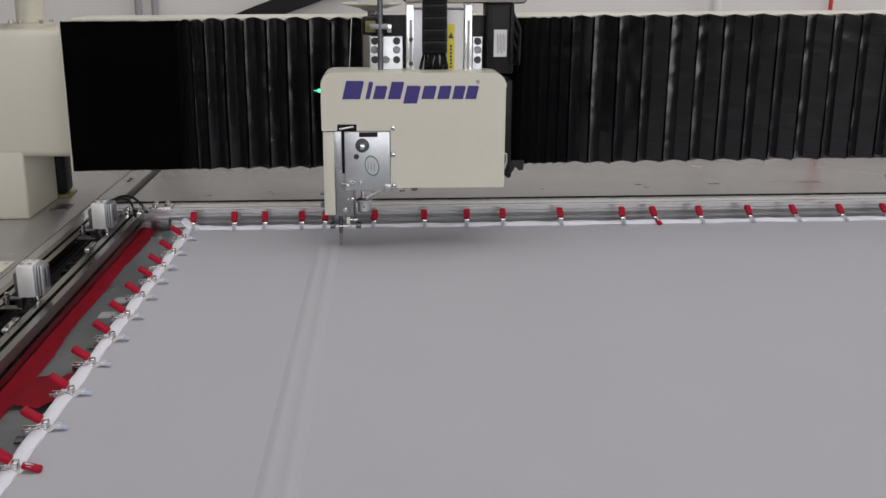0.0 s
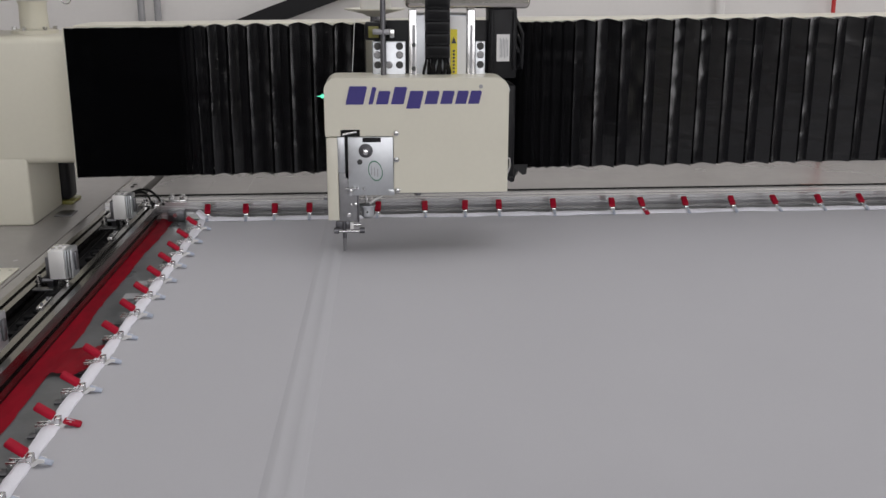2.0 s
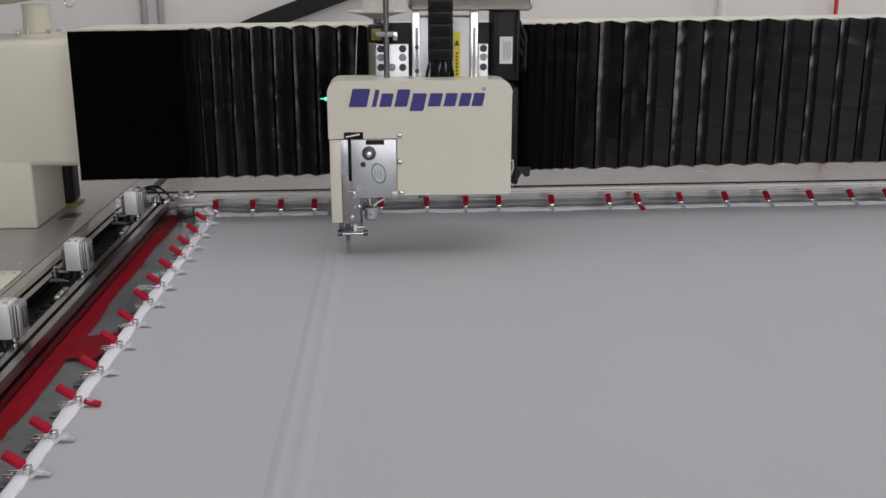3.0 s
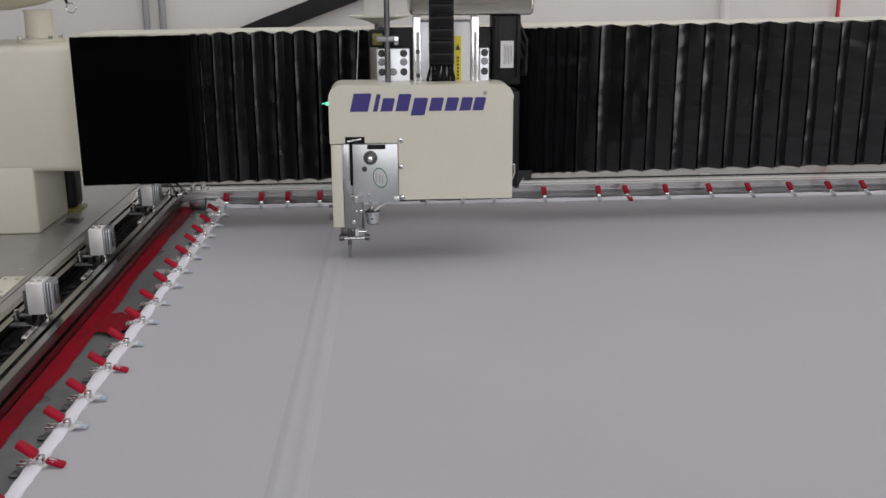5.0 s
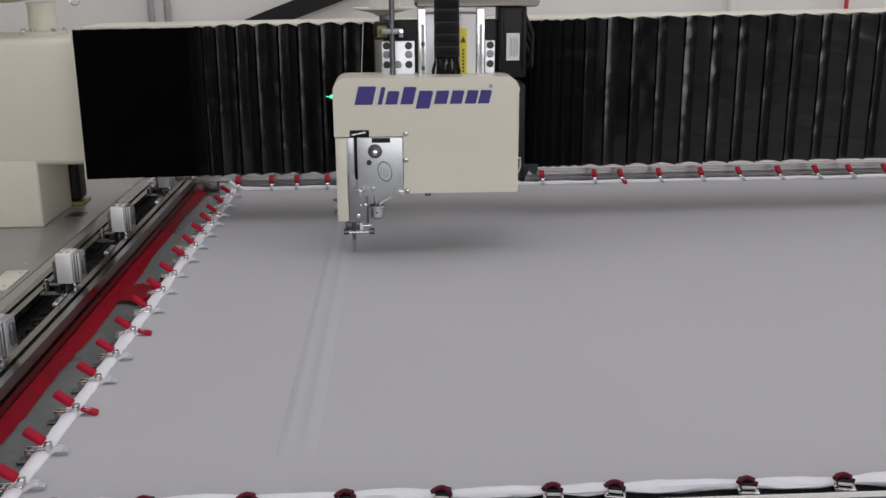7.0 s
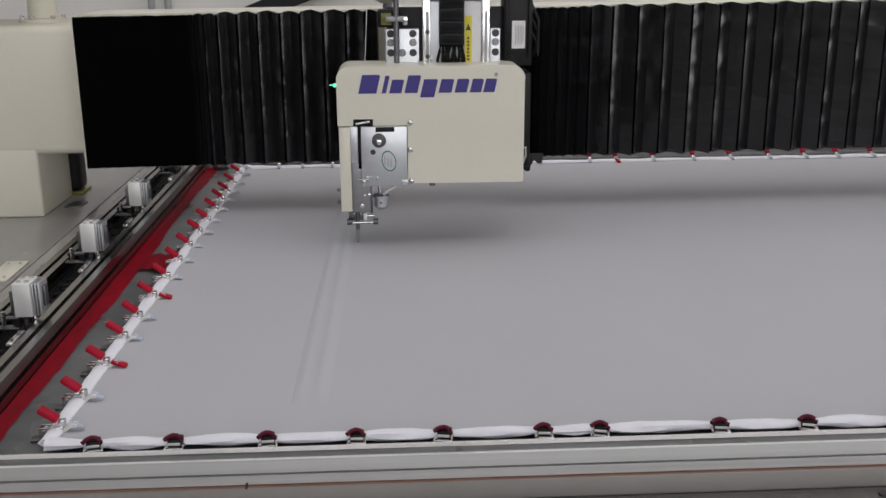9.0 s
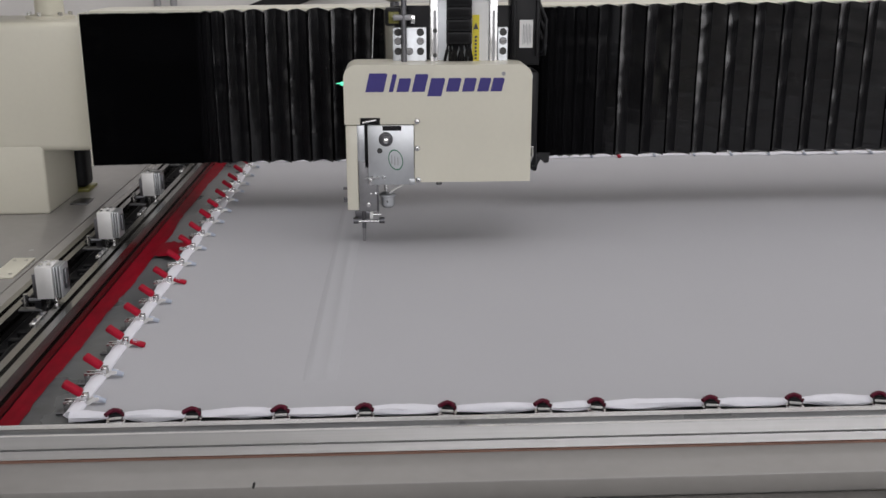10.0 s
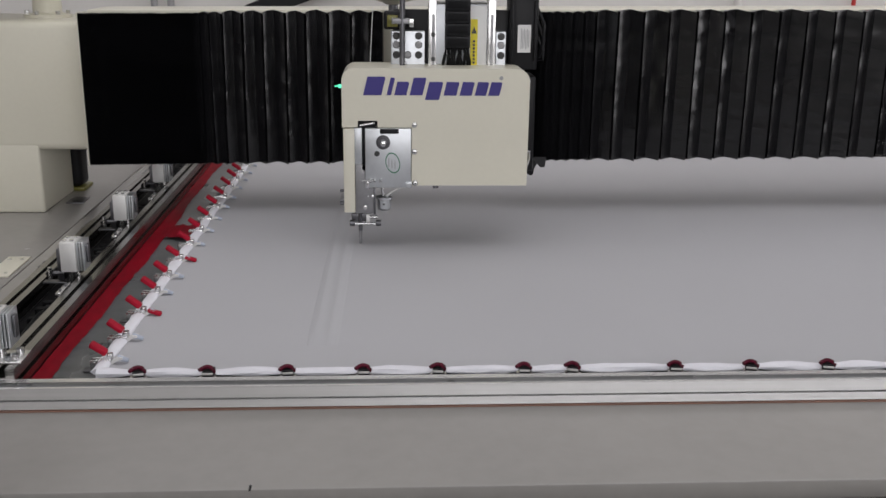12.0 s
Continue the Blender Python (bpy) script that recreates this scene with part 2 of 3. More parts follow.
    part("stain", box(1.45, 1.53, 0.812, 0.826, TZ - 0.001, TZ + 0.0006), COPPER, t, "rust red smear on the plate")
    part("cable_hatch", box(-0.825, -0.778, 0.505, 0.572, TZ - 0.001, TZ + 0.003, 0.001), DARK_STEEL, t, "dark steel hatch plate")
    part("front_beam", box(-2.6, 3.4, -1.15, -1.066, TZ - 0.12, TZ - 0.026, 0.004), DULL, t, "grey metal front beam with bolts")
    part("front_skirt", box(-2.6, 3.4, -1.14, -1.12, TZ - 0.45, TZ - 0.121), CREAM, t)
    for x in (-0.95, -0.55, -0.02, 0.11, 0.45, 0.72, 1.0):
        part("bolt", rod((x, -1.09, TZ - 0.029), (x, -1.09, TZ - 0.022), 0.006, n=10), DARK_STEEL, t)
    part("screw_pin", rod((-0.119, -1.063, TZ - 0.001), (-0.117, -1.063, TZ + 0.007), 0.0017, n=8), INK, t)
    for x in (-0.62, 0.135, 0.66, 1.3):
        part("beam_bracket", box(x, x + 0.04, -1.152, -1.068, TZ - 0.05, TZ - 0.0255, 0.002), DULL, t)
    for x in (-2.3, -0.9, 0.9, 3.1):
        for y in (-0.85, 2.0):
            part("leg", box(x - 0.05, x + 0.05, y - 0.05, y + 0.05, FLOOR_Z, TZ - 0.031), CREAM, t)


machine_table()


def gantry():
    g = thing("gantry", "cream enamelled gantry spanning the quilting machine table", "gantry")
    bm = bmesh.new()
    bm_box(bm, -1.75, -0.64, 0.400, 0.735, 0.150, 0.482, 0.02, 4)
    part("end_housing", bm, CREAM, g)
    part("leg", box(-1.75, -0.846, 0.401, 0.66, TZ, 0.17, 0.007, 3), CREAM, g)
    bm = box(-0.70, 3.3, 0.415, 0.60, 0.19, 0.510, 0.006)
    for v in bm.verts:
        v.co.z += 0.0110 * (v.co.x + 0.69)
    part("beam", bm, CREAM, g)
    part("end_plate", box(-0.699, -0.696, 0.322, 0.40, 0.128, 0.508, 0.001), CREAM, g)
    part("end_housing", box(2.6, 3.4, 0.400, 0.735, 0.150, 0.482, 0.02, 4), CREAM, g)
    part("leg", box(2.8, 3.4, 0.401, 0.710, TZ, 0.17, 0.016, 4), CREAM, g)
    m = thing("drive_motor", "black rounded motor standing behind the gantry leg", "motor")
    part("motor_body", box(-0.868, -0.822, 0.662, 0.74, TZ + 0.010, 0.142, 0.017, 4), BLACK, m)
    part("motor_base", box(-0.868, -0.816, 0.660, 0.745, TZ, TZ + 0.010, 0.003), AMBER, m, "olive yellow base")


gantry()


def thread_bowl():
    b = thing("flanged_bowl_stand", "cream shallow bowl on a flanged post", "stand")
    x, y, z = -0.845, 0.57, 0.482
    bm = bm_lathe(bmesh.new(), [(0.062, 0), (0.062, 0.008), (0.038, 0.012), (0.036, 0.075), (0.04, 0.085)], (x, y, z))
    part("post", bm, CREAM, b)
    for k in range(6):
        a = k * math.pi / 3 + 0.3
        part("bolt", rod((x + 0.052 * math.cos(a), y + 0.052 * math.sin(a), z + 0.008), (x + 0.052 * math.cos(a), y + 0.052 * math.sin(a), z + 0.018), 0.006, n=6), STEEL, b)
    bm = bm_lathe(bmesh.new(), [(0.05, 0.085), (0.13, 0.10), (0.20, 0.125), (0.235, 0.155), (0.235, 0.165), (0.0001, 0.165)], (x - 0.12, y, z))
    part("bowl", bm, CREAM, b)
    bm = bmesh.new()
    n = 20
    pts = [(-0.752 + 0.013 * math.cos(2 * math.pi * k / n), 0.56, 0.572 + 0.013 * math.sin(2 * math.pi * k / n)) for k in range(n + 1)]
    part("ring", bm_tube(bm, pts, 0.0016, 6), STEEL, b)
    part("ring_hook", rod((-0.762, 0.56, 0.584), (-0.775, 0.56, 0.63), 0.004, n=8), BLACK, b)


thread_bowl()

# ---- bellows ----


def bellows(name, label, folds):
    """Folds: x of each ridge from left to right. A pleat runs from its ridge back to a valley and out to the next ridge."""
    b = thing(name, label, "bellows")
    rnd = random.Random(7)
    for x0, x1 in zip(folds, folds[1:]):
        w = x1 - x0
        wide = w > 0.025
        valley = x0 + w * rnd.uniform(0.47, 0.53)
        amp = min(0.022, 0.006 + 0.26 * w) * rnd.uniform(0.92, 1.08)
        s = (x0 + 0.69) / 2.1
        zt, zb = 0.506 + 0.022 * s + rnd.uniform(-0.001, 0.001), 0.128 + 0.0185 * s + rnd.uniform(-0.001, 0.001)
        yr = 0.322 + 0.03 * s
        rise = min(0.007, 0.13 * w)
        lip, slit = min(0.0030, 0.12 * w), min(0.014, 0.2 * w)
        bm = bmesh.new()
        rows = 60 if wide else 5
        # x, y, softness, raised top edge, dropped bottom edge
        cols = [(x0, yr + slit, 0, 0.2, 0.2), (x0 + lip, yr, 0, 0.3, 0.4), (x0 * 0.5 + valley * 0.5, yr + amp * 0.52, 1, 0.8, 0.1), (valley, yr + amp, 0.4, 1, 0),
                (valley * 0.5 + x1 * 0.5, yr + amp * 0.48, 1, 0.5, 0.3), (x1 - lip, yr, 0.2, 0, 1), (x1, yr + slit, 0, 0, 0.7)]
        grid = []
        for i in range(rows):
            f = i / (rows - 1)
            line = []
            for k, (x, y, soft, up, down) in enumerate(cols):
                z = zb - rise * 0.5 * down + (zt - zb + rise * (up + 0.5 * down)) * f
                if wide:
                    # crosswise ripples pressed into the cloth
                    y += soft * (0.0031 * noise.noise((x0 * 9 + k, z * 30, 1.0)) + 0.0013 * noise.noise((x0 * 5, z * 62, k * 2.0)))
                    x += 0.0016 * noise.noise((x0 * 31 + k * 0.2, z * 5, 6.0)) if 0 < k < 6 else 0
                line.append(bm.verts.new((x, y, z)))
            grid.append(line)
        for p, q in zip(grid, grid[1:]):
            for k in range(6):
                bm.faces.new((p[k], p[k + 1], q[k + 1], q[k]))
        # top and bottom returns of the pleat over the beam
        for row, dz in ((grid[-1], -0.004), (grid[0], 0.004)):
            back = [bm.verts.new((v.co.x, yr + 0.075, v.co.z + dz)) for v in row]
            for k in range(6):
                bm.faces.new((row[k], row[k + 1], back[k + 1], back[k]))
        part("pleat", bm, BELLOWS, b)
    part("backing", box(folds[0], folds[-1], 0.402, 0.41, 0.137, 0.503), BLACK, b)
    return b


left = [-0.695 + 0.0062 * k for k in range(46)] + [-0.401, -0.378, -0.346, -0.296, -0.246, -0.19, -0.14, -0.083, -0.026, 0.02, 0.055]
bellows("bellows_cover", "black pleated bellows cover tightly folded at one end", left)
right = [0.415 + 0.0075 * k for k in range(5)] + [0.455, 0.467, 0.486, 0.511, 0.538, 0.566, 0.596, 0.653, 0.720, 0.787, 0.859, 0.931, 1.002, 1.076, 1.149, 1.224, 1.300, 1.376]
right += [1.376 + 0.0755 * k for k in range(1, 14)]
bellows("bellows_cover", "black pleated bellows cover stretched into wide folds", right)

# ---- the sewing head ----


def rounded_outline(x0, x1, z0, z1, r, corners, n=7):
    """corners: radius factor for bottom-left, bottom-right, top-right, top-left."""
    out = []
    for (cx, cz, a0), f in zip(((x0, z0, 180), (x1, z0, 270), (x1, z1, 0), (x0, z1, 90)), corners):
        rr = max(r * f, 0.002)
        ox, oz = cx + (rr if cx == x0 else -rr), cz + (rr if cz == z0 else -rr)
        for k in range(n):
            a = radians(a0 + 90 * k / (n - 1))
            out.append((ox + rr * math.cos(a), oz + rr * math.sin(a)))
    return out


def sewing_head():
    h = thing("sewing_head", "cream quilting machine sewing head with steel needle parts", "sewing head")
    # cover, notched at the needle side
    top = rounded_outline(-0.038, 0.383, 0.147, 0.412, 0.028, (0.1, 0.1, 1, 1))
    outline = [(0.1185, 0.147)] + top[7:] + [(-0.038, 0.2805), (-0.003, 0.2805), (-0.003, 0.2955), (0.0415, 0.2955), (0.0415, 0.2805), (0.1185, 0.2805)]
    part("cover", bm_prism(bmesh.new(), outline, 0.0, 0.135), CREAM, h)
    part("inner_box", box(0.0, 0.11, 0.035, 0.12, 0.16, 0.30), BLACK, h)
    # printed mark, drawn as slanted blocks
    for lx, lw, lz0, lz1 in ((0.010, 0.045, 0.353, 0.394), (0.062, 0.011, 0.353, 0.392), (0.079, 0.030, 0.353, 0.383), (0.113, 0.032, 0.353, 0.392), (0.150, 0.035, 0.343, 0.383),
                             (0.189, 0.032, 0.353, 0.383), (0.225, 0.030, 0.353, 0.383), (0.259, 0.028, 0.353, 0.383), (0.289, 0.028, 0.353, 0.383)):
        w = lw * 0.90
        outline = [(lx + u + (v - 0.353) * 0.24, v) for u, v in ((0.0, lz0), (w, lz0), (w, lz1 - 0.003), (w - 0.003, lz1), (0.0, lz1))]
        part("printed_mark", bm_prism(bmesh.new(), outline, -0.0012, 0.001), BLUE, h)
    # small round mark
    part("printed_dot", bm_lathe(bmesh.new(), [(0.0045, 0), (0.0045, 0.0012)], (0.318, 0.0, 0.392), 16, "Y"), PIPE, h)
    # needle side cover strip
    part("strip_cover", box(-0.036, -0.0105, 0.004, 0.10, 0.082, 0.2775, 0.002), CREAM, h)
    part("side_plate", box(-0.0115, 0.006, 0.008, 0.02, 0.195, 0.2775, 0.001), PLATE, h)
    part("slot", box(0.006, 0.0135, 0.012, 0.03, 0.18, 0.295), BLACK, h)
    part("slot_top", box(-0.002, 0.040, 0.010, 0.03, 0.2805, 0.2935), BLACK, h)
    part("slot_bar", rod((0.002, 0.004, 0.284), (0.034, 0.004, 0.290), 0.003, n=10), STEEL, h)
    # square steel plate with thread tension
    bm = box(0.0135, 0.117, -0.009, 0.004, 0.144, 0.2795, 0.0015)
    part("face_plate", bm, PLATE, h)
    part("plate_slot", box(0.047, 0.089, -0.0105, -0.006, 0.268, 0.2785), BLACK, h)
    part("plate_fold", box(0.104, 0.119, -0.011, 0.002, 0.143, 0.158, 0.002), PLATE, h)
    knob = part("tension_knob", bm_lathe(bmesh.new(), [(0.016, 0.009), (0.016, 0.015), (0.0125, 0.017), (0.0125, 0.022), (0.009, 0.024), (0.009, 0.031), (0.006, 0.032)], (0.054, 0, 0.249), 24, "Y"), DARK_STEEL, h)
    part("knob_nut", bm_lathe(bmesh.new(), [(0.0062, 0.031), (0.0062, 0.036), (0.003, 0.037)], (0.054, 0, 0.249), 6, "Y"), STEEL, knob)
    part("plate_hole", bm_lathe(bmesh.new(), [(0.0062, 0.009), (0.0062, 0.0098)], (0.040, 0, 0.2225), 20, "Y"), INK, h)
    # oval sticker
    for r, y, mt in ((1.0, 0.0094, GREEN), (0.88, 0.0098, WHITE)):
        bm = bm_lathe(bmesh.new(), [(0.0225 * r, y), (0.0225 * r, y + 0.0004)], (0, 0, 0), 32, "Y")
        bmesh.ops.transform(bm, matrix=Matrix.Translation((0.0755, 0, 0.2015)) @ pose(0, 0, 0, 0, -14, 0) @ Matrix.Diagonal((0.72, 1, 1.08, 1)), verts=bm.verts)
        part("oval_sticker", bm, mt if r == 1 else PLATE, h)
    for k in range(3):
        part("sticker_line", box(0.0655 + 0.007 * k, 0.0675 + 0.007 * k, -0.0108, -0.0100, 0.192 - 0.002 * k, 0.2125 - 0.003 * k), PIPE, h)
    # screws beside the plate
    for x, z in ((0.1245, 0.2865), (0.1245, 0.2255), (0.1265, 0.153)):
        s = part("screw", bm_lathe(bmesh.new(), [(0.0066, 0.0), (0.0066, 0.0015), (0.0058, 0.0035), (0.0035, 0.0048)], (x, 0, z), 18, "Y"), STEEL, h)
        part("screw_socket", bm_lathe(bmesh.new(), [(0.0018, 0.0046), (0.0018, 0.0051)], (x, 0, z), 6, "Y"), INK, s)
    # thread guide and lower plate
    part("lower_plate", box(-0.0095, 0.031, 0.012, 0.03, 0.078, 0.195, 0.001), GREYPLATE, h)
    part("guide_bar", rod((0.006, -0.014, 0.161), (0.034, -0.014, 0.161), 0.0018, n=8), STEEL, h)
    for x, r in ((0.024, 0.0045), (0.034, 0.004), (0.048, 0.0038)):
        part("guide_screw", bm_lathe(bmesh.new(), [(r, 0.008), (r, 0.014), (r * 0.6, 0.017)], (x, 0, 0.161), 12, "Y"), STEEL, h)
    part("guide_tab", box(0.015, 0.022, -0.013, -0.009, 0.143, 0.160, 0.001), STEEL, h)
    for x, z, r in ((0.012, 0.093, 0.005), (0.029, 0.119, 0.0035), (0.018, 0.119, 0.002)):
        part("plate_screw", bm_lathe(bmesh.new(), [(r, -0.013), (r, -0.008), (r * 0.5, -0.0075)], (x, 0, z), 12, "Y"), STEEL, h)
    part("lower_bar", box(0.031, 0.036, 0.014, 0.03, 0.075, 0.146, 0.001), DARK_STEEL, h)
    # bobbin-shaped thread catch
    part("thread_cup", bm_lathe(bmesh.new(), [(0.010, 0.082), (0.0155, 0.088), (0.0155, 0.108), (0.019, 0.110), (0.019, 0.114), (0.008, 0.118)], (0.056, 0.03, 0), 22), PLATE, h)
    part("cup_hole", bm_lathe(bmesh.new(), [(0.0025, -0.0141), (0.0025, -0.0137)], (0.055, 0, 0.099), 10, "Y"), INK, h)
    part("cup_stem", rod((0.054, 0.03, 0.117), (0.050, 0.03, 0.15), 0.004, n=10), STEEL, h)
    part("air_hose", bm_tube(bmesh.new(), [(0.061, 0.024, 0.117), (0.072, 0.02, 0.127), (0.085, 0.02, 0.134), (0.097, 0.03, 0.141)], 0.0028), WHITE, h)
    part("under_block", box(0.06, 0.092, 0.03, 0.06, 0.136, 0.147, 0.001), BLACK, h)
    part("under_knob", rod((0.175, 0.03, 0.135), (0.175, 0.03, 0.148), 0.007, n=14), DARK_STEEL, h)
    # presser foot crossbar, needle bar and needle
    part("presser_bar", rod((-0.018, 0.018, 0.052), (0.042, 0.018, 0.052), 0.0035, n=10), STEEL, h)
    for x in (-0.018, 0.042):
        part("bar_end", rod((x - 0.006, 0.018, 0.054), (x + 0.006, 0.018, 0.054), 0.0075, n=12), DARK_STEEL, h)
    part("bar_plate", box(-0.02, 0.014, 0.022, 0.032, 0.056, 0.075, 0.001), DARK_STEEL, h)
    part("needle_clamp", box(0.014, 0.022, 0.014, 0.026, 0.058, 0.075, 0.001), WHITE, h)
    part("needle_screw", rod((0.022, 0.018, 0.068), (0.04, 0.018, 0.068), 0.004, n=10), STEEL, h)
    part("needle_bar", rod((0.0005, 0.023, 0.035), (0.0005, 0.023, 0.08), 0.0048, n=14), DARK_STEEL, h)
    part("presser_foot", rod((0.0, 0.023, 0.004), (0.0005, 0.023, 0.036), 0.0032, 0.0046, n=14), GREYPLATE, h)
    for z in (0.128, 0.104, 0.098):
        part("side_screw", rod((-0.046, 0.03, z), (-0.034, 0.03, z), 0.0035, n=8), DARK_STEEL, h)
    led = part("indicator_light", bm_lathe(bmesh.new(), [(0.0042, -0.06), (0.0042, -0.052), (0.002, -0.050)], (-0.044, 0, 0.3655), 16, "Y"), GLOW, h, "small green indicator light")
    part("indicator_rim", box(-0.056, -0.047, 0.055, 0.060, 0.3648, 0.3662), GLOW, led)


sewing_head()


def head_column():
    c = thing("head_column", "aluminium linear slide column with cable chain and motor", "linear slide")
    part("slide_body", box(0.168, 0.302, 0.10, 0.25, 0.30, 0.548, 0.003), PLATE, c)
    part("side_rail", box(0.158, 0.176, 0.085, 0.13, 0.30, 0.56, 0.002), ALU, c)
    part("side_rail", box(0.294, 0.312, 0.085, 0.13, 0.30, 0.56, 0.002), ALU, c)
    part("rail_groove", box(0.1655, 0.1725, 0.083, 0.09, 0.30, 0.525), GREYPLATE, c)
    for z in (0.425, 0.480):
        part("rail_hole", bm_lathe(bmesh.new(), [(0.0052, -0.083), (0.0052, -0.0822)], (0.169, 0, z), 14, "Y"), INK, c)
    part("rail_groove", box(0.300, 0.306, 0.083, 0.09, 0.30, 0.525), GREYPLATE, c)
    part("front_face", box(0.252, 0.292, 0.088, 0.10, 0.30, 0.545, 0.002), WHITE, c, "pale satin front face")
    lab = part("warning_label", box(0.2545, 0.2705, 0.0865, 0.0885, 0.405, 0.515), YELLOW, c, "yellow warning label")
    bm = bm_prism(bmesh.new(), [(0.2565, 0.483), (0.2685, 0.483), (0.2625, 0.498)], 0.0855, 0.0863)
    part("warning_triangle", bm, INK, lab)
    for k in range(7):
        part("label_bar", box(0.260, 0.265, 0.0855, 0.0863, 0.415 + 0.008 * k, 0.420 + 0.008 * k), INK, lab)
    chain = part("cable_chain", box(0.196, 0.250, 0.075, 0.098, 0.447, 0.62, 0.002), BLACK, c, "black plastic cable chain")
    for k in range(6):
        z = 0.452 + 0.0275 * k
        part("chain_link", box(0.1945, 0.2515, 0.062, 0.0755, z, z + 0.0262, 0.0012), BLACK, chain)
        part("link_window", box(0.2005, 0.2455, 0.0612, 0.0625, z + 0.005, z + 0.0215, 0.0004), RUBBER, chain)
    rnd = random.Random(3)
    for k in range(14):
        x0 = 0.198 + 0.0039 * k
        x1 = x0 + rnd.uniform(-0.012, 0.012)
        part("cable", bm_tube(bmesh.new(), [(x0, 0.075, 0.455), (x0 * 0.6 + x1 * 0.4, 0.066, 0.437), (x1, 0.075, 0.42), (x1, 0.09, 0.405)], 0.0033, 6), BLACK, c)
    # drilled bearing plates
    pl = part("bearing_plate", box(0.073, 0.150, 0.095, 0.115, 0.30, 0.487, 0.0015), PLATE, c)
    pr = part("bearing_plate", box(0.314, 0.337, 0.095, 0.115, 0.30, 0.487, 0.0015), PLATE, c)
    for x, z, dark, p in ((0.085, 0.476, 1, pl), (0.136, 0.476, 1, pl), (0.085, 0.456, 0, pl), (0.136, 0.456, 0, pl), (0.085, 0.433, 1, pl), (0.111, 0.433, 0, pl), (0.136, 0.433, 1, pl),
                          (0.326, 0.476, 1, pr), (0.326, 0.456, 0, pr), (0.326, 0.433, 1, pr)):
        part("bolt_hole", bm_lathe(bmesh.new(), [(0.0086, -0.095), (0.0086, -0.0942)], (x, 0, z), 18, "Y"), INK if dark else DARK_STEEL, p)
        if not dark:
            part("bolt", bm_lathe(bmesh.new(), [(0.0068, -0.0945), (0.0068, -0.0930), (0.0040, -0.0926), (0.0038, -0.0940)], (x, 0, z), 14, "Y"), PIPE, p)
    # black sheet added to fill the gap behind the bearing plates
    part("gap_backing", box(0.078, 0.345, 0.1155, 0.135, 0.16, 0.534, 0.002), BLACK, c)
    # top housing in polished steel
    part("top_housing", box(0.150, 0.440, 0.08, 0.24, 0.562, 0.70, 0.012, 3), BOXSTEEL, c, "polished steel top housing")
    # motor with label
    mo = part("motor", box(0.345, 0.412, 0.10, 0.17, 0.40, 0.5615, 0.004), BLACK, c, "black motor with a white label")
    for x in (0.349, 0.402):
        part("motor_rib", box(x, x + 0.007, 0.094, 0.102, 0.42, 0.556, 0.002), BLACK, mo)
    part("motor_label", box(0.3645, 0.395, 0.0975, 0.1005, 0.440, 0.5025), WHITE, mo, "white printed label")
    for k in range(6):
        part("label_bar", box(0.372 + 0.0035 * k, 0.3735 + 0.0035 * k, 0.0968, 0.0978, 0.448 + 0.002 * (k % 3), 0.494 - 0.004 * (k % 2)), PIPE, mo)
    for k in range(3):
        part("motor_cable", bm_tube(bmesh.new(), [(0.415, 0.15, 0.54 - 0.03 * k), (0.432, 0.14, 0.50 - 0.03 * k), (0.430, 0.14, 0.46 - 0.02 * k), (0.42, 0.15, 0.42)], 0.004, 8), BLACK, mo)
    part("lower_motor", box(0.386, 0.412, 0.10, 0.2, 0.16, 0.385, 0.006), BLACK, c)
    part("side_clip", bm_tube(bmesh.new(), [(0.387, 0.06, 0.215), (0.396, 0.06, 0.215), (0.396, 0.06, 0.195), (0.391, 0.06, 0.18)], 0.0025, 6), STEEL, c)
    part("wire", bm_tube(bmesh.new(), [(0.386, 0.06, 0.39), (0.391, 0.06, 0.378), (0.388, 0.06, 0.365)], 0.002, 6), WHITE, c)
    part("cable_loop", bm_tube(bmesh.new(), [(0.392, 0.12, 0.19), (0.398, 0.12, 0.16), (0.41, 0.13, 0.15), (0.418, 0.16, 0.17)], 0.008, 8), BLACK, c)


head_column()


def torn_flap():
    f = thing("bellows_flap", "torn black flap hanging under the bellows end", "flap")
    bm = bm_prism(bmesh.new(), [(0.432, 0.155), (0.432, 0.14), (0.437, 0.114), (0.445, 0.124), (0.452, 0.137), (0.462, 0.127), (0.473, 0.129), (0.476, 0.155)], 0.30, 0.304)
    part("flap_sheet", bm, BELLOWS, f)


torn_flap()


def thread_stand():
    s = thing("thread_stand", "steel thread stand holding a white cone of thread", "thread stand")
    part("pole", rod((0.098, 0.072, 0.40), (0.098, 0.072, 0.75), 0.0065), DARK_STEEL, s)
    part("pole_clamp", box(0.074, 0.120, 0.066, 0.09, 0.504, 0.516, 0.002), GREYPLATE, s)
    part("clamp_nut", box(0.113, 0.124, 0.064, 0.088, 0.497, 0.516, 0.002), STEEL, s)
    part("dish", bm_lathe(bmesh.new(), [(0.018, 0.535), (0.03, 0.541), (0.078, 0.552), (0.078, 0.555), (0.03, 0.549), (0.0001, 0.549)], (0.08, 0.33, 0)), CREAM, s)
    part("thread_cone", bm_lathe(bmesh.new(), [(0.038, 0.551), (0.04, 0.556), (0.036, 0.70), (0.02, 0.71)], (0.082, 0.33, 0)), THREAD, s)
    part("dish_post", rod((0.08, 0.33, 0.515), (0.08, 0.33, 0.54), 0.012), DARK_STEEL, s)
